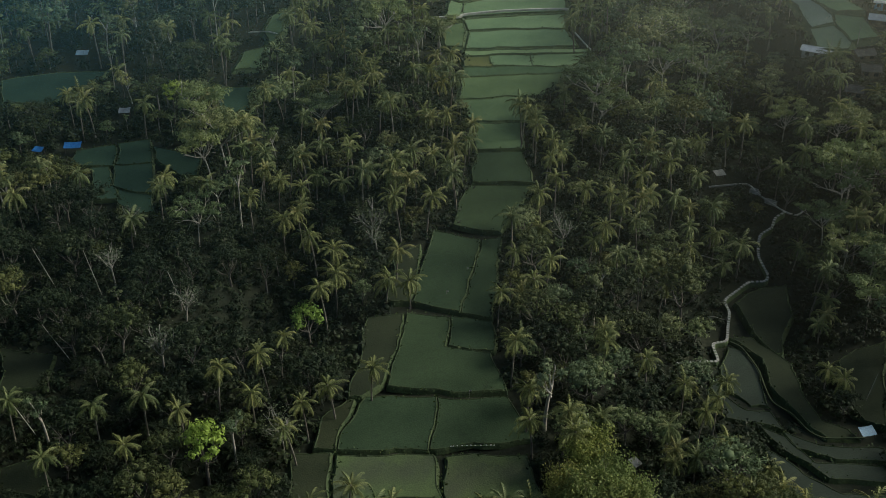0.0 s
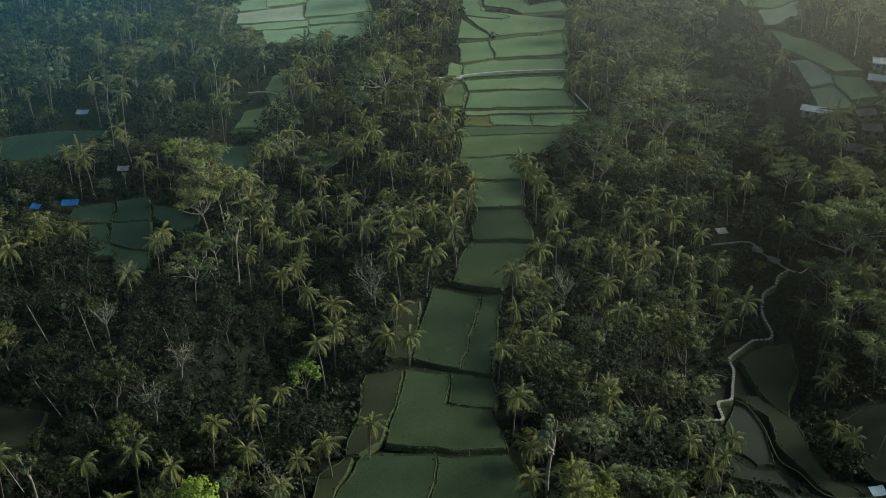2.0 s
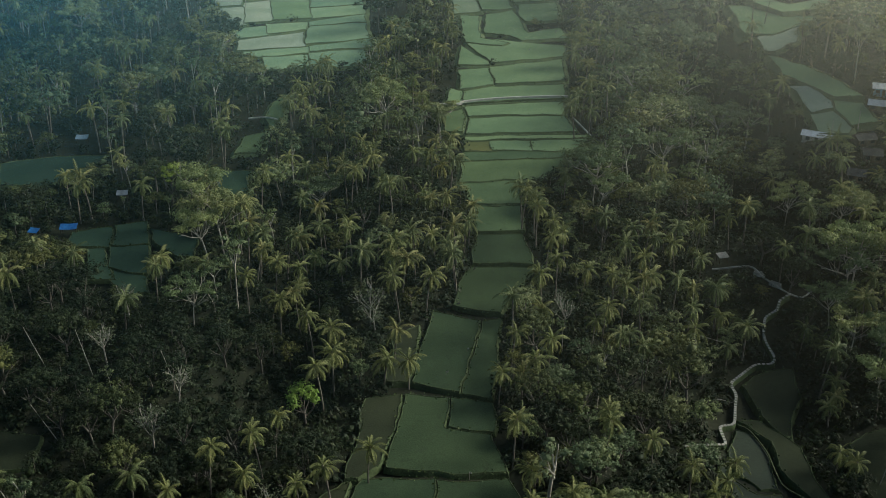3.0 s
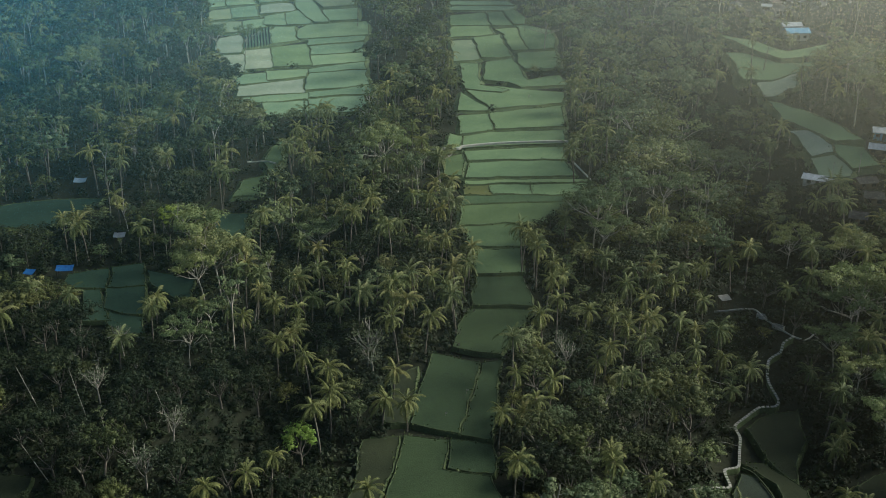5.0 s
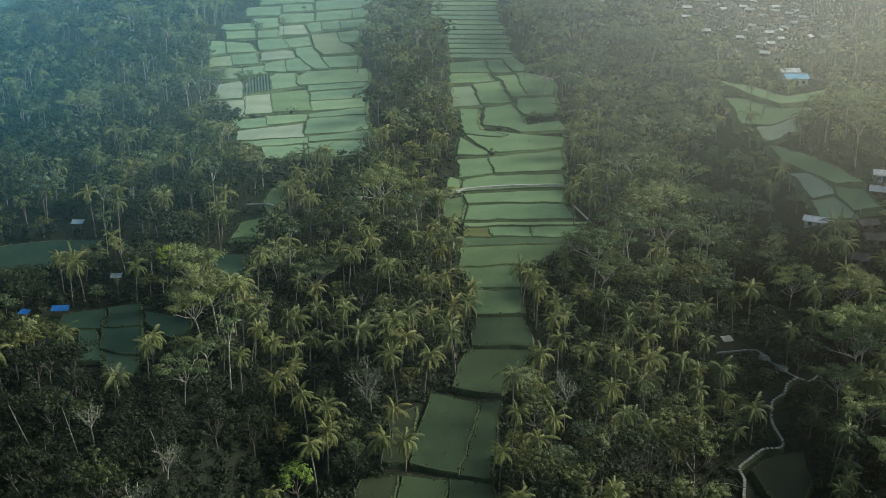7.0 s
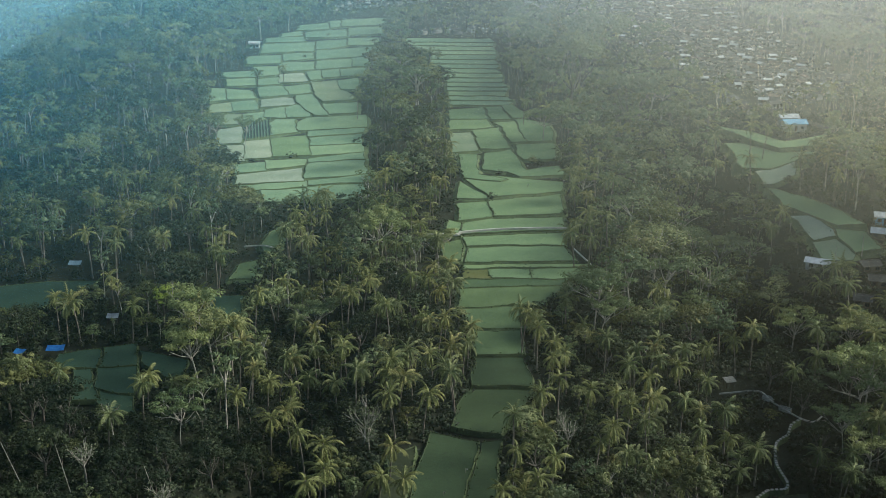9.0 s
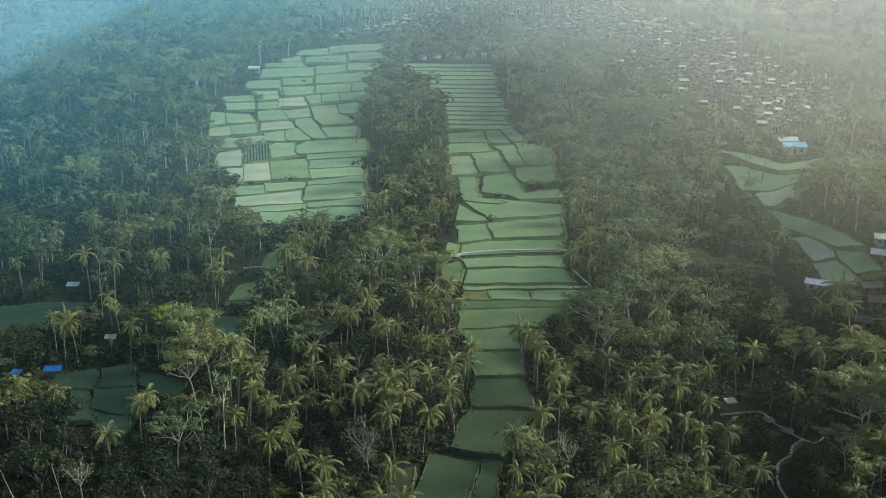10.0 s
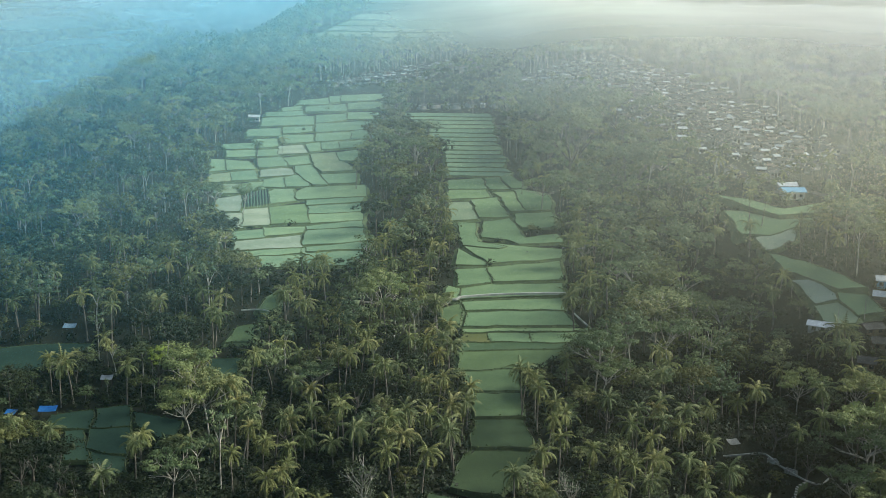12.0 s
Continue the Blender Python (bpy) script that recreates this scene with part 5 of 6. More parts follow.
def village(x0, y0, x1, y1, wide, n, seed):
    """Houses scattered along a line, with uneven sizes, turns and roofs; the farther ones are kept for one joined mesh."""
    r = np.random.default_rng(seed)
    roofs = ((TIN, "small whitish tin roof"), (GREY_ROOF, "dark grey roof"), (TILE, "brown tiled roof"), (GREY_ROOF, "weathered grey roof"))
    done = []
    for _ in range(n * 8):
        f, s = r.random(), np.clip(r.normal(0, 0.45), -0.9, 0.9)
        x, y = x0 + (x1 - x0) * f + s * wide, y0 + (y1 - y0) * f + s * wide * 0.5
        if len(done) >= n or not free(x, y) or any((x - a) ** 2 + (y - b) ** 2 < 26 for a, b in done):
            continue
        done.append((x, y))
        roof, words = roofs[int(r.choice(4, p=(0.22, 0.36, 0.18, 0.24)))]
        size = 0.58 if roof is TIN else 1.0
        if y > 735:
            FAR_HOUSES.append((x, y, size * r.uniform(3.6, 6.8), size * r.uniform(3.2, 4.4), r.uniform(1.9, 2.6), r.uniform(-1.5, 1.5), roof))
            continue
        house(x, y, size * r.uniform(3.6, 6.8), size * r.uniform(3.2, 4.6), r.uniform(1.9, 2.6), r.uniform(-1.5, 1.5), roof, "plain village house with pale walls and a " + words)


# the line, width and number of houses of each part of the village
VILLAGES = [(160, 492, 148, 640, 36, 170, 3), (147, 645, 126, 765, 38, 140, 4), (124, 770, 74, 905, 36, 130, 7), (-60, 855, 30, 985, 42, 120, 5), (-372, 960, -345, 1010, 30, 16, 9), (-15, 758, 35, 766, 9, 9, 6), (10, 1130, 70, 1080, 20, 8, 8)]
for row in VILLAGES:
    village(*row)


def far_houses():
    """The hazy far end of the village: small gabled houses in one mesh."""
    vs, ts, mats, n = [], [], [], 0
    roofs = [TIN, GREY_ROOF, TILE]
    for x, y, w, d, tall, turn, roof in FAR_HOUSES:
        a, b, c, e = w / 2, d / 2, tall + d * 0.2, 0.45
        pts = [(sx * a, sy * b, z) for z in (-0.6, tall) for sx, sy in ((-1, -1), (1, -1), (1, 1), (-1, 1))] + [(-a, 0, c), (a, 0, c)]
        pts += [(sx * (a + e), sy * (b + e), tall - 0.2 + lift) for lift in (0.05, 0.17) for sx, sy in ((-1, -1), (1, -1), (1, 1), (-1, 1))]
        pts += [(sx * (a + e), 0, c + lift) for lift in (0.05, 0.17) for sx in (-1, 1)]
        quads = [(0, 1, 5, 4), (1, 2, 6, 5), (2, 3, 7, 6), (3, 0, 4, 7)]
        slopes = [(14, 15, 21, 20), (16, 17, 20, 21), (11, 10, 18, 19), (13, 12, 19, 18), (10, 11, 15, 14), (12, 13, 17, 16)]
        walls = [t for q in quads for t in ((q[0], q[1], q[2]), (q[0], q[2], q[3]))] + [(4, 7, 8), (6, 5, 9)]
        tops = [t for q in slopes for t in ((q[0], q[1], q[2]), (q[0], q[2], q[3]))]
        ca, sa = math.cos(turn), math.sin(turn)
        vs += [(x + px * ca - py * sa, y + px * sa + py * ca, float(land(x, y)) + pz) for px, py, pz in pts]
        ts += [(i + n, j + n, k + n) for i, j, k in walls + tops]
        mats += [3] * len(walls) + [roofs.index(roof)] * len(tops)
        n += len(pts)
        claim([(x - a, y - b), (x + a, y - b), (x + a, y + b), (x - a, y + b)], 0.4)
    tagged(new("distant_houses", tri_mesh("distant_houses", vs, ts, *roofs, WALLING, index=mats)), "crowd of small hazy village houses with grey roofs", "houses", kind="stuff")


far_houses()


def in_village(x, y):
    for x0, y0, x1, y1, wide, _, _ in VILLAGES:
        f = max(0, min(1, ((x - x0) * (x1 - x0) + (y - y0) * (y1 - y0)) / ((x1 - x0) ** 2 + (y1 - y0) ** 2)))
        if math.hypot(x - x0 - f * (x1 - x0), y - y0 - f * (y1 - y0)) < wide * 0.5:
            return True
    return False


# gaps in the canopy, with only undergrowth, many placed to open the camera's view: middle and reach
HOLLOWS = [(-92, 226, 4), (-81, 199, 4), (-59, 215, 5), (-81, 224, 4), (78, 271, 6), (87, 262, 5), (54, 203, 6), (49, 204, 5), (-62, 196, 9), (-105, 291, 6), (-115, 289, 6), (-96, 312, 5), (-40, 222, 12), (-47, 205, 7), (88, 292, 13), (98, 300, 10), (-75, 186, 8), (48, 200, 5), (60, 262, 6), (140, 462, 7), (146, 450, 8), (154, 438, 8), (162, 424, 8), (170, 410, 8), (178, 396, 8), (57, 189, 8), (62, 181, 7), (66, 172, 6), (83, 200, 8), (-62, 308, 6), (-60, 339, 5)]


# ---- the rest of the forest ----
def low_tree(style, seed, h, fine):
    """Trunk and crown arrays of a simpler tree for the crowded forest; fine: 2 near, 1 farther off, 0 far away."""
    if style == "palm":
        return palm_arrays(seed, h, (12, 15, 17)[fine], (4, 6, 7)[fine])
    r = np.random.default_rng(seed)
    wood, crown = Soup(), Soup()
    wide = {"umbrella": 6.0, "dense": 5.0, "leafy": 5.3, "canopy": 5.2, "slim": 2.3}[style] * r.uniform(0.85, 1.2)
    leaf = (1.15, 0.7, 0.46)[fine]
    s = np.linspace(0, 1, 5)
    bow = r.normal(0, 0.7, 2)
    thin = 0.6 if style == "slim" else 1.0
    wood.tube(np.stack([bow[0] * s**2, bow[1] * s**2, -1 + h * s], 1), (0.26 - 0.14 * s) * thin, 4)
    limbs = {"umbrella": 6, "slim": 2}.get(style, 3)
    for i in range(limbs):
        az = i * 2.4 + r.normal(0, 0.3)
        a = np.array([bow[0] * 0.4, bow[1] * 0.4, h * 0.62])
        out = np.array((math.cos(az) * wide * 0.7, math.sin(az) * wide * 0.7, h * 0.3))
        wood.tube([a, a + out * (0.5, 0.5, 0.62), a + out], (0.12, 0.09, 0.04), 3)
    if style in ("dense", "leafy", "canopy"):
        lobed(crown, r, (*bow, h * 0.78), wide, h * 0.3, int(r.integers(4, 6)), (5, 6, 8)[fine], leaf, (8, 15, 27)[fine])
        return wood.arrays(), crown.arrays()
    puffs = 18 if style == "umbrella" else 8
    for i in range(puffs):
        az, f = i * 2.39996 + r.normal(0, 0.3), math.sqrt((i + 0.5) / puffs) * r.uniform(0.85, 1.15)
        if style == "umbrella":
            c = np.array([math.cos(az) * f * wide, math.sin(az) * f * wide, h - 1.6 * f * f + r.normal(0, 0.5)])
            rad = np.array((1, 1, 0.32)) * wide * r.uniform(0.2, 0.36)
        else:
            c = np.array([math.cos(az) * f * wide * 0.8, math.sin(az) * f * wide * 0.8, h * (0.8 + 0.26 * (i + 0.5) / puffs)])
            rad = np.array((1, 1, 0.75)) * wide * r.uniform(0.26, 0.46)
        puff(crown, r, c + (*bow, 0), rad, leaf * 0.9, (9, 18, 34)[fine], 0.5, 0.35)
    return wood.arrays(), crown.arrays()


def forest(name, label, pieces, spots, bark, leafage):
    """Many trees as one mesh: pieces are trunk and crown arrays, spots rows of (x, y, size, turn)."""
    vs, ts, mats, own, n = [], [], [], [], 0
    for i, (x, y, s, a, *which) in enumerate(spots):
        ca, sa = math.cos(a) * s, math.sin(a) * s
        wide = mix.uniform(0.9, 1.12)
        turn = np.array([[ca * wide, -sa * wide, 0], [sa * wide, ca * wide, 0], [0, 0, s]])
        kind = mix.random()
        z = float(land(x, y)) - 0.3
        for k, (v, t) in enumerate(pieces[which[0] if which else i % len(pieces)]):
            vs.append(v @ turn.T + (x, y, z))
            ts.append(t + n)
            mats.append(np.full(len(t), k))
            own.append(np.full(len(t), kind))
            n += len(v)
    if vs:
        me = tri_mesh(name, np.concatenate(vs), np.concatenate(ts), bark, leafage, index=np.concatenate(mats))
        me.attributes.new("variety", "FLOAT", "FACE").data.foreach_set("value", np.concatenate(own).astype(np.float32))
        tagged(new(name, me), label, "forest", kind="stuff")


def scatter(y0, y1, gap, seed, spread=0.41):
    """Spots on a jittered grid where nothing else stands."""
    r = np.random.default_rng(seed)
    out = []
    y = y0
    while y < y1:
        half = spread * y + 22
        x = -half + r.uniform(0, gap)
        while x < half:
            px, py = x + r.uniform(-0.45, 0.45) * gap, y + r.uniform(-0.45, 0.45) * gap
            if free(px, py) and free(px, py - 1.2):
                out.append((px, py))
            x += gap
        y += gap * 0.92
    return out


grown = np.array(placed)
mix = np.random.default_rng(21)


def stand(x, y):
    """What grows here: stands of palms and of leafy trees, in patches, with darker kinds where shade is wanted."""
    kinds = ("palm", "dense", "canopy", "umbrella", "slim")
    # dark-leaved trees stand in for the shade on the near left slope
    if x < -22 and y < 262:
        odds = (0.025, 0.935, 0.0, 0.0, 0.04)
    elif 68 < x < 104 and 284 < y < 660:
        odds = (0.1, 0.16, 0.52, 0.14, 0.08)
    elif x < -62 and y < (480 if x > -100 else 640):
        odds = (0.16, 0.56, 0.09, 0.05, 0.14)
    elif -62 < x < 4 and 240 < y < 440:
        odds = (0.42, 0.19, 0.24, 0.08, 0.07)
    elif y < 330:
        odds = (0.38, 0.1, 0.4, 0.07, 0.05) if x > 0 else (0.25, 0.4, 0.22, 0.05, 0.08)
    elif y < 480:
        odds = (0.34, 0.08, 0.36, 0.14, 0.08)
    else:
        odds = (0.18, 0.16, 0.4, 0.18, 0.08)
    f = noise.noise((x * 0.025, y * 0.025, 4.0)) * 1.6
    odds = np.array(odds) * (math.exp(f), math.exp(-f), math.exp(-0.5 * f), 1, 1)
    return str(mix.choice(kinds, p=odds / odds.sum()))


SHOWN = CANOPY_TREES + FRESH_TREES + BARE_TREES + BAMBOO_TREES + UMBRELLA_TREES[:8]
FOREST = {k: [] for k in ("palm", "dense", "leafy", "canopy", "umbrella", "slim")}
count = {"palm": 0, "other": 0}
crowns_at = []
STEMS = (4.5, 6.5, 8.5, 10.0, 11.5, 13.0, 14.5, 16.0)


def open_spot(x, y, gap):
    """Whether a forest tree fits here: off the fields and clear of the marked trees and gaps."""
    if np.min(np.hypot(grown[:, 0] - x, grown[:, 1] - y)) < gap or not clear(x, y, 2.2):
        return False
    if any(math.hypot(x - a, y - b) < r_ for a, b, r_ in HOLLOWS) or any(math.hypot(x - a, y - b) < 5.5 for a, b, _ in SHOWN):
        return False
    return not (in_village(x, y) and mix.random() < 0.66)


def reach_up(x, y):
    """The tallest tree that leaves the fields and marked trees behind it in the camera's view."""
    tall = (3.0 + room(x, y) * 0.5 if y < 240 else 2.2 + room(x, y) * 0.35) if not in_village(x, y) else 6.0
    if -95 < x < 48 and 798 < y < 862:
        return 5.0
    before = (np.abs(grown[:, 0] - x * grown[:, 1] / y) < 4.2) & (grown[:, 1] > y) & (grown[:, 1] - y < 13)
    return min(tall, 7.0) if before.any() else tall


def grow(kind, x, y, tall):
    if kind in ("dense", "canopy") and mix.random() < (0.06 if x < -22 and y < 262 else 0.4):
        kind = "leafy"
    which = "palm" if kind == "palm" else "other"
    if y < 300 and tall > 5.5 and count[which] < (230 if kind == "palm" else 160):
        count[which] += 1
        if kind == "palm":
            palm(x, y, tall)
        else:
            tree(kind, x, y, tall)
    elif kind == "palm":
        FOREST[kind].append((x, y, mix.uniform(0.86, 1.06), mix.uniform(0, 6.28), min(range(8), key=lambda i: abs(STEMS[i] - tall))))
    else:
        FOREST[kind].append((x, y, tall / 10.8, mix.uniform(0, 6.28)))


# the wide-crowned trees first, then palms and smaller trees between them
for y0, y1, gap in ((148, 300, 10.5), (300, 480, 11.0), (480, 900, 12.0)):
    for x, y in scatter(y0, y1, gap, int(y0)):
        tall = mix.uniform(9.0, 13.5) if y < 300 else mix.uniform(13.0, 21.0) if x > 20 and y > 330 else mix.uniform(9.5, 18.0)
        tall = min(tall * (1.25 if mix.random() < 0.12 else 1.0), reach_up(x, y))
        if tall > 7.0 and open_spot(x, y, 5.5) and not (-62 < x < 4 and 240 < y < 440 and mix.random() < 0.4):
            kind = stand(x, y)
            if kind in ("dense", "canopy", "umbrella"):
                grow(kind, x, y, tall)
                crowns_at.append((x, y, tall * 0.36))
wide_ones = np.array(crowns_at)
for y0, y1, gap in ((148, 330, 6.2), (330, 480, 6.8), (480, 900, 9.0)):
    for x, y in scatter(y0, y1, gap, int(y0) + 1):
        if np.any(np.hypot(wide_ones[:, 0] - x, wide_ones[:, 1] - y) < wide_ones[:, 2]) or not open_spot(x, y, 4.0):
            continue
        kind = stand(x, y)
        kind = "canopy" if kind == "umbrella" else kind
        grow(kind, x, y, min({"palm": mix.uniform(9.5, 15.5), "slim": mix.uniform(11, 17)}.get(kind, mix.uniform(5.0, 9.0)), reach_up(x, y)))
WORDS = {"palm": ("palm_forest", "crowded stand of coconut palms on the slope"), "canopy": ("mixed_forest", "grey-green canopy of mixed broad-leaved trees"), "leafy": ("broadleaf_forest", "medium green canopy of broad-leaved trees"), "dense": ("leafy_forest", "dense dark green broad-leaved forest"), "umbrella": ("airy_forest", "light green umbrella-crowned forest trees"), "slim": ("slender_forest", "tall slender pale-trunked forest trees")}
LOOKS = {"palm": (PALM_BARK, PALM_LEAF), "dense": (BARK, DARK_LEAF), "leafy": (BARK, MID_LEAF), "canopy": (BARK, CANOPY_LEAF), "umbrella": (PALE_BARK, LIGHT_LEAF), "slim": (PALE_BARK, CANOPY_LEAF)}
for kind, spots in FOREST.items():
    for fine, y0, y1 in ((2, 0, 400), (1, 400, 620), (0, 620, 2000)):
        pieces = [low_tree(kind, 300 + i, STEMS[i] if kind == "palm" else (9.5, 11.5, 8.5, 12.5)[i % 4], fine) for i in range(8)]
        forest(WORDS[kind][0], WORDS[kind][1], pieces, [p for p in spots if y0 <= p[1] < y1], *LOOKS[kind])


def bush(seed, wide, leaf, n):
    r = np.random.default_rng(seed)
    s = Soup()
    puff(s, r, np.array((0, 0, wide * 0.3)), np.array((wide, wide, wide * 0.75)), leaf, n, 0.7)
    return s.arrays()


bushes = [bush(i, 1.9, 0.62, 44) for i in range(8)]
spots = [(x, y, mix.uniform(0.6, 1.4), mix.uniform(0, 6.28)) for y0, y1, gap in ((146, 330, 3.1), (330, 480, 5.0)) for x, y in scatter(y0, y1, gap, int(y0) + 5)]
forest("undergrowth", "tangled undergrowth toned near-black for the shade beneath the trees", [(b,) for b in bushes], spots, SCRUB_LEAF, SCRUB_LEAF)


# ---- the hazy distance ----
def hazy_hills():
    """Far wooded slopes: a plain glowing backdrop beyond the village and across the valley, its haze painted in."""
    m = bpy.data.materials.new("hazy_distance")
    m.use_nodes = True
    nt = m.node_tree
    tc = nt.nodes.new("ShaderNodeTexCoord")
    sep = nt.nodes.new("ShaderNodeSeparateXYZ")
    nt.links.new(tc.outputs["Object"], sep.inputs[0])
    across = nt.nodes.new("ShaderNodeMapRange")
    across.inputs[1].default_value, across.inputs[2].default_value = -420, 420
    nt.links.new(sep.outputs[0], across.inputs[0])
    # haze painted into the glow: bluer left, paler right, stronger farther off
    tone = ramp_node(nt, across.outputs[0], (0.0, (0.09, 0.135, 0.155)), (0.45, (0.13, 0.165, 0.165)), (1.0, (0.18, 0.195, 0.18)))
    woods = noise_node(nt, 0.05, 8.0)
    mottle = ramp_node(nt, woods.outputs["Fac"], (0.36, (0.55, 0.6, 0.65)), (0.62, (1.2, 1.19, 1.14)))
    fields = nt.nodes.new("ShaderNodeVectorMath")
    fields.operation = "MULTIPLY_ADD"
    fields.inputs[1].default_value, fields.inputs[2].default_value = (1 / 105, 1 / 120, 0), (0.5, -10.7, 0)
    nt.links.new(tc.outputs["Object"], fields.inputs[0])
    size = nt.nodes.new("ShaderNodeVectorMath")
    size.operation = "LENGTH"
    nt.links.new(fields.outputs[0], size.inputs[0])
    cleared = ramp_node(nt, size.outputs["Value"], (0.75, (1, 1, 1)), (1.0, (0, 0, 0)))
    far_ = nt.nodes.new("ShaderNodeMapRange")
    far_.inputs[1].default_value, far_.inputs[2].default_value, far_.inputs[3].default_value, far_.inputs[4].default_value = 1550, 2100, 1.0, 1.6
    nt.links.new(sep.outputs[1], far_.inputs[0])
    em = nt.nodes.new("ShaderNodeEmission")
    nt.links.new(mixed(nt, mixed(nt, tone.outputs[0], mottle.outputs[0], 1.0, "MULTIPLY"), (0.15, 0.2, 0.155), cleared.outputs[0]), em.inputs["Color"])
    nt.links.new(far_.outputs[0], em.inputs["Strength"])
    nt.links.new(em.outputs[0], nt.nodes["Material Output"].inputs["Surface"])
    xs, ys = np.arange(-900, 901, 12.0), np.arange(1550, 3000, 16.0)
    gx, gy = np.meshgrid(xs, ys)
    bump = np.array([noise.fractal((x * 0.02, y * 0.02, 0.5), 1.0, 2.0, 4) for x, y in zip(gx.ravel(), gy.ravel())]).reshape(gx.shape)
    z = land(gx, gy) + 7 + 7 * bump - 25 * step((1580 - gy) / 40)
    nx, ny = len(xs), len(ys)
    i = (np.arange(ny - 1)[:, None] * nx + np.arange(nx - 1)).ravel()
    t = np.concatenate([np.stack([i, i + 1, i + nx + 1], 1), np.stack([i, i + nx + 1, i + nx], 1)])
    tagged(new("backdrop", tri_mesh("backdrop", np.stack([gx, gy, z], -1).reshape(-1, 3), t, m)), "glowing backdrop of pale wooded hills with painted haze", "distant hills", kind="structure")


hazy_hills()
def far_tree(seed):
    """A far-off broad tree: its trunk and a lobed crown of large leaf clumps."""
    r = np.random.default_rng(seed)
    wood, crown = Soup(), Soup()
    wood.tube([(0, 0, -1), (0.3, 0, 9)], (0.3, 0.2), 3)
    lobed(crown, r, (0, 0, 9), 5.6, 3.0, 3, 3, 2.0, 5)
    return wood.arrays(), crown.arrays()


crowns = [far_tree(50 + i) for i in range(9)]
spots = [(x, y, mix.uniform(0.7, 1.6), mix.uniform(0, 6.28)) for y0, y1, gap in ((900, 1150, 11.0), (1150, 1600, 14.0)) for x, y in scatter(y0, y1, gap, 909) if (not in_village(x, y) or mix.random() < 0.12) and not (-140 < x < 50 and 1045 < y < 1110)]
forest("distant_forest", "distant green forest below the hazy slopes", crowns, spots, PALE_BARK, LIGHT_LEAF)


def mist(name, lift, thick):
    """Distance haze imitated by a thin, uneven, see-through sheet above the treetops, opacity and tint painted by
    position.
    """
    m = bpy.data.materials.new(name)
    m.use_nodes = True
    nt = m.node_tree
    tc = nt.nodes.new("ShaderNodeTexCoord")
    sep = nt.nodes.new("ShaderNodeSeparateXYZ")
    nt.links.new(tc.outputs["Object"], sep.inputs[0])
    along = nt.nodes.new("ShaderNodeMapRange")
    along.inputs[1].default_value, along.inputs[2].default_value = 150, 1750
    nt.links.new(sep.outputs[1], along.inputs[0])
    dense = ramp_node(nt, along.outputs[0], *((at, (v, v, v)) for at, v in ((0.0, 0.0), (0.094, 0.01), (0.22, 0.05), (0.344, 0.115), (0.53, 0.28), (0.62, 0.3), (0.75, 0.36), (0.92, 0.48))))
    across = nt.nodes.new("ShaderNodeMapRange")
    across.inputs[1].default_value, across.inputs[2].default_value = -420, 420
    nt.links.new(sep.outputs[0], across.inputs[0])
    # haze colour painted across the slope: blue left, whitish right
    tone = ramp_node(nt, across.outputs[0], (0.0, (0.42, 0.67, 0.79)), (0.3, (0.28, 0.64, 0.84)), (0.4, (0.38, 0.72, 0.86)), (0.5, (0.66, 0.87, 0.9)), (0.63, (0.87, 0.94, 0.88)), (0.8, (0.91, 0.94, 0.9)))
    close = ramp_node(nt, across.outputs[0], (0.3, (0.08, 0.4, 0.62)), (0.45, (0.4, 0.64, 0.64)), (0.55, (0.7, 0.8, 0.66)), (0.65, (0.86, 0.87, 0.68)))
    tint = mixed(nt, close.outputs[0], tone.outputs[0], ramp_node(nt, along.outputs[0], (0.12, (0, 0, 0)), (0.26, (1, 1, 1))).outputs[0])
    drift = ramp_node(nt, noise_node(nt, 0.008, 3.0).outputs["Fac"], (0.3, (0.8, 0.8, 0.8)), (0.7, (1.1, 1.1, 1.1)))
    # extra haze painted nearer the camera: blue on the left, warm over the shelf
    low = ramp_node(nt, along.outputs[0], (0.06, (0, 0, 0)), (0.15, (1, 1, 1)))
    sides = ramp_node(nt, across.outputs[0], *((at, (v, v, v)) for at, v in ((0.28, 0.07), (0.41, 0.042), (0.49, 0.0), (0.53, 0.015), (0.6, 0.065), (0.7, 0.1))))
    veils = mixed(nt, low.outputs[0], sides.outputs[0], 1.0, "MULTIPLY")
    haze_across = ramp_node(nt, across.outputs[0], *((at, (v, v, v)) for at, v in ((0.1, 0.9), (0.3, 0.8), (0.4, 0.85), (0.5, 1.4), (0.56, 1.75), (0.63, 1.5), (0.74, 1.2))))
    whole = mixed(nt, mixed(nt, mixed(nt, dense.outputs[0], drift.outputs[0], 1.0, "MULTIPLY"), haze_across.outputs[0], 1.0, "MULTIPLY"), veils, 1.0, "ADD")
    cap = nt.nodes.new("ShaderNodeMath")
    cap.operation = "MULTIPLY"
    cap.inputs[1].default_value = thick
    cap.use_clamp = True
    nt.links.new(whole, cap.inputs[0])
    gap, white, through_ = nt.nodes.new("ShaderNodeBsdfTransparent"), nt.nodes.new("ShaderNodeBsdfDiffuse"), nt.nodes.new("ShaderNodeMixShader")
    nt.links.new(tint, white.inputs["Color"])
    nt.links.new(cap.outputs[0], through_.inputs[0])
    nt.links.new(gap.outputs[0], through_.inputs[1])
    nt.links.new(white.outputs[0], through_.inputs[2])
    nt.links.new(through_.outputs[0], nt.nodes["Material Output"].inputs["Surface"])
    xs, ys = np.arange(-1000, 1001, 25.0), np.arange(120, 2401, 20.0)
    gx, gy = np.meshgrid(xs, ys)
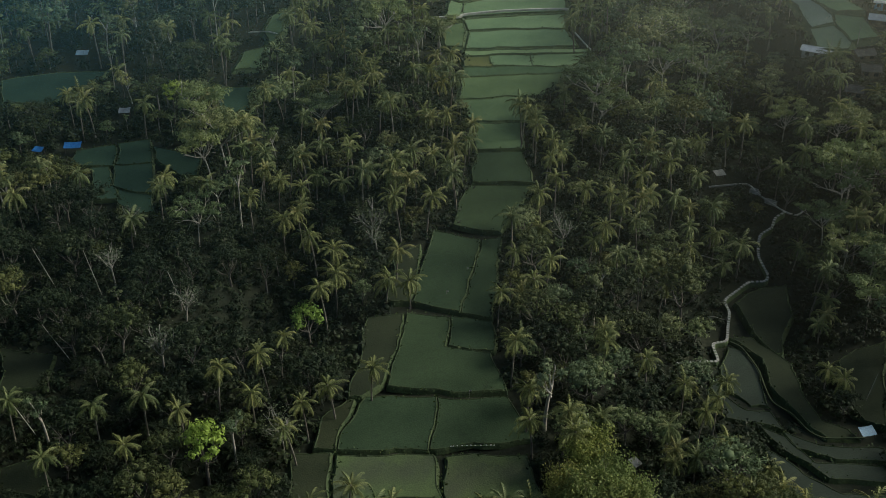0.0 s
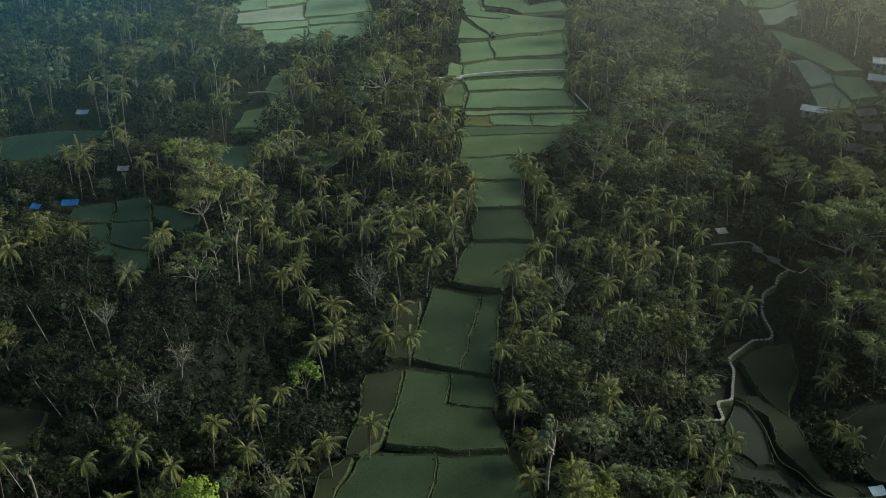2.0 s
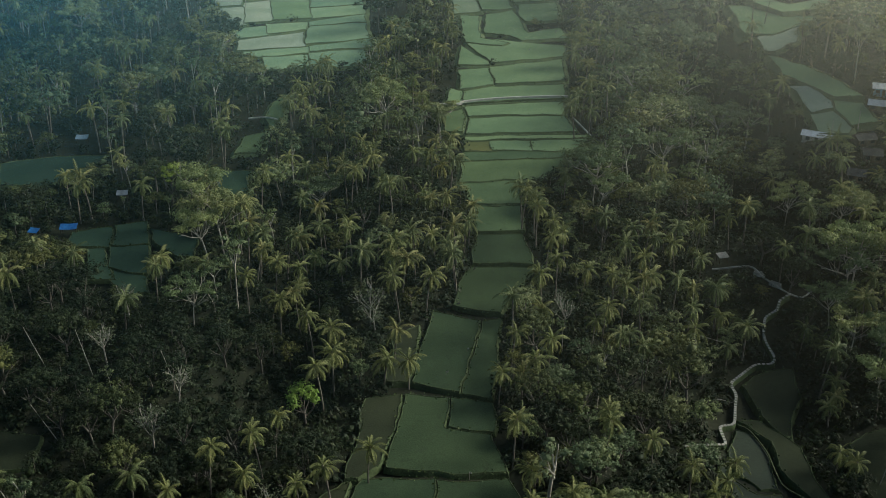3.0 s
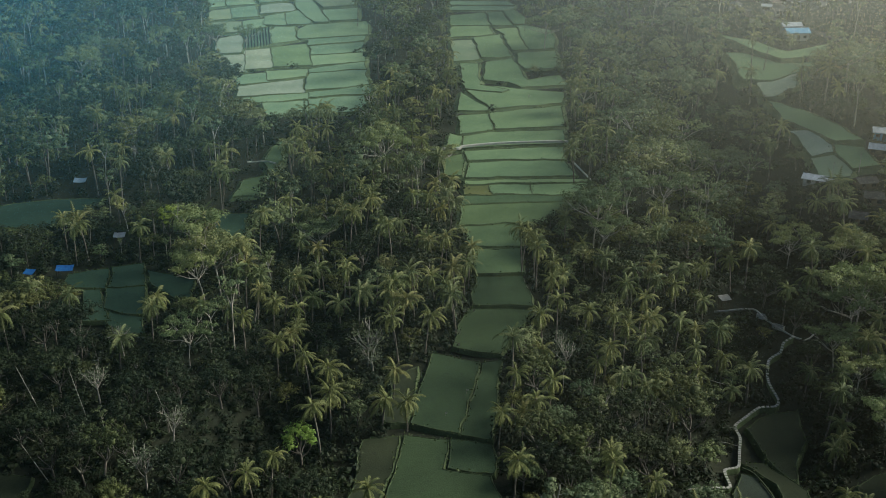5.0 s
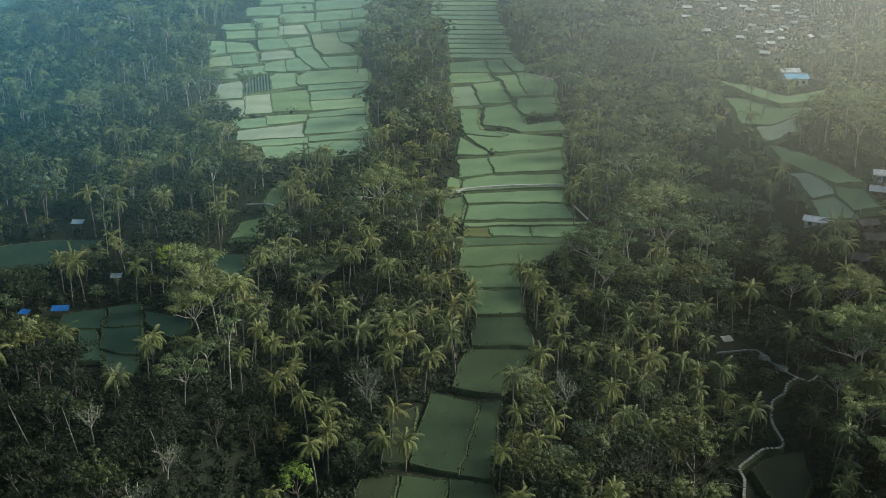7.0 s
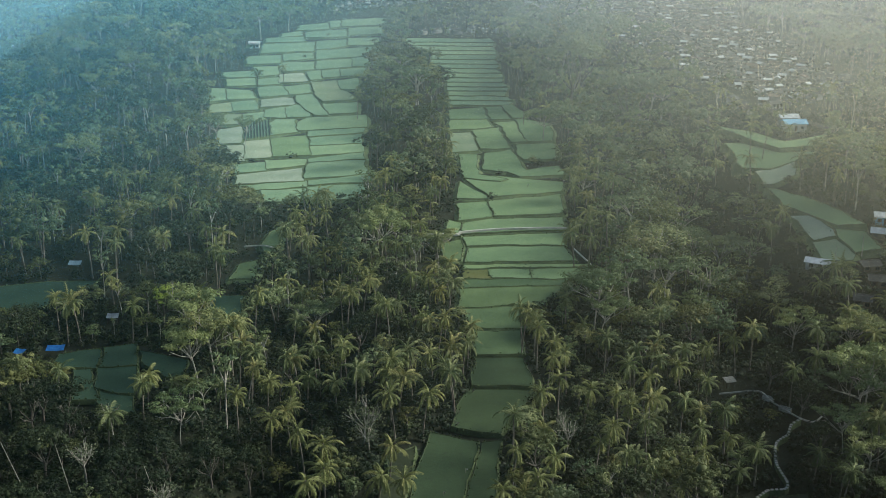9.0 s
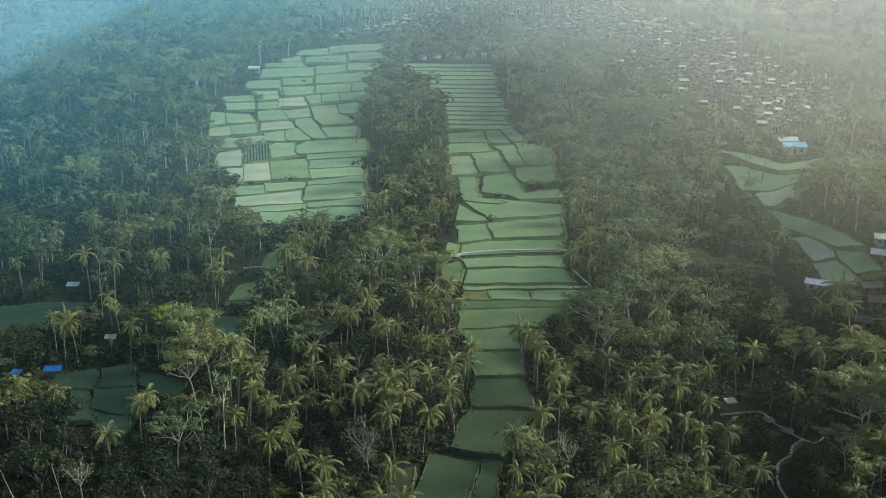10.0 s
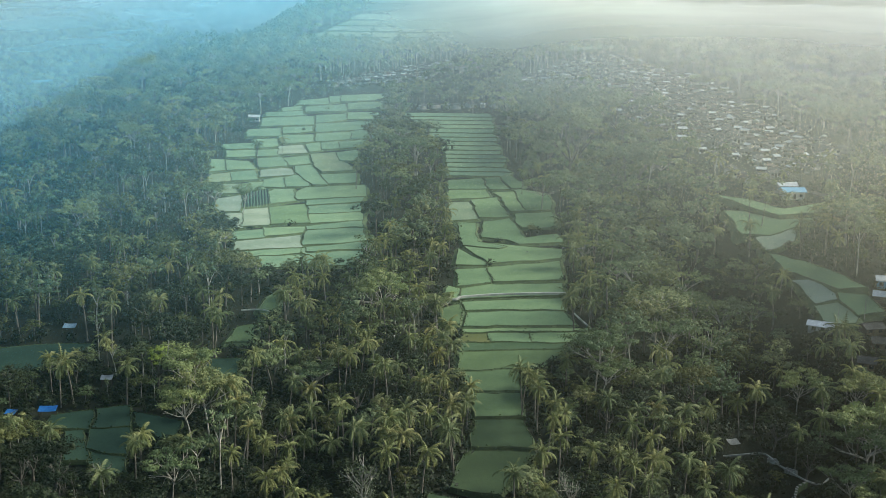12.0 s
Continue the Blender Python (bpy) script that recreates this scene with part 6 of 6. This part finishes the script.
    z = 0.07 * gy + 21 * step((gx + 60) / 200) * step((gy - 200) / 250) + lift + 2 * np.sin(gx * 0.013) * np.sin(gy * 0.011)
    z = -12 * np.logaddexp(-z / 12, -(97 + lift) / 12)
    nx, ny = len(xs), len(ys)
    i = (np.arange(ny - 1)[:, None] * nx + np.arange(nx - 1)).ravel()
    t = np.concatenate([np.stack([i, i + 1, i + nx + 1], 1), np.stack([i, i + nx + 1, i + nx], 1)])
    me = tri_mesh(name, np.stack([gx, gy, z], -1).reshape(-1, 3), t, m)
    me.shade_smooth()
    tagged(new(name, me), "see-through sheet over the upper slope, imitating distance haze", "mist", kind="structure")


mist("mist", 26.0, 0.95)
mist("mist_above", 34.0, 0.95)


def valley_mist():
    """A see-through bluish sheet that imitates haze in the deep valley below the wooded rim."""
    m = bpy.data.materials.new("valley_mist")
    m.use_nodes = True
    nt = m.node_tree
    tc = nt.nodes.new("ShaderNodeTexCoord")
    sep = nt.nodes.new("ShaderNodeSeparateXYZ")
    nt.links.new(tc.outputs["Object"], sep.inputs[0])
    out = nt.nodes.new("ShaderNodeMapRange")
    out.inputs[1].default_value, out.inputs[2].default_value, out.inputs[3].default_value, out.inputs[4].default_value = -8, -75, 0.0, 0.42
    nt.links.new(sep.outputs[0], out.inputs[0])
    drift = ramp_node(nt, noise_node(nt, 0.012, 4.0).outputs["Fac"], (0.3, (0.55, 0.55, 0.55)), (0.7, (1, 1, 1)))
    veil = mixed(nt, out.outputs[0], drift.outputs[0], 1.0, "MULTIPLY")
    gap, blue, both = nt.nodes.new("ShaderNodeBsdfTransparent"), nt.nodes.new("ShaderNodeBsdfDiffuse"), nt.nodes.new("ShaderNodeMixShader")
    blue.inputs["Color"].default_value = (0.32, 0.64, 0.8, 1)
    nt.links.new(veil, both.inputs[0])
    nt.links.new(gap.outputs[0], both.inputs[1])
    nt.links.new(blue.outputs[0], both.inputs[2])
    nt.links.new(both.outputs[0], nt.nodes["Material Output"].inputs["Surface"])
    us, ys = np.arange(-620, 1, 20.0), np.arange(480, 1601, 20.0)
    gu, gy = np.meshgrid(us, ys)
    edge = -205 + 75 * step((gy - 880) / 220)
    z = 0.07 * gy + 4 + 2 * np.sin(gu * 0.02) * np.sin(gy * 0.015)
    nx, ny = len(us), len(ys)
    i = (np.arange(ny - 1)[:, None] * nx + np.arange(nx - 1)).ravel()
    t = np.concatenate([np.stack([i, i + 1, i + nx + 1], 1), np.stack([i, i + nx + 1, i + nx], 1)])
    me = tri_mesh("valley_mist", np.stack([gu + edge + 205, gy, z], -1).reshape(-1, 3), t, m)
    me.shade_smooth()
    ob = tagged(new("valley_mist", me), "see-through bluish sheet in the valley, imitating haze", "mist", kind="structure")
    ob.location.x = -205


valley_mist()


# grass along the nearer bunds
def bund_grass():
    r = np.random.default_rng(77)
    s = Soup()
    for rim in rims:
        for x, y, z in rim:
            k = int(r.integers(1, 5))
            c = np.array((x, y, z + 0.12)) + r.normal(size=(k, 3)) * (0.45, 0.45, 0.08)
            s.leaves(r, c, 0.42, (0.3, -1, 0.6), 1.0)
    tagged(new("bund_grass", tri_mesh("bund_grass", *s.arrays(), GRASS_LEAF)), "rough green grass along the paddy bunds", "grass", kind="stuff")


bund_grass()
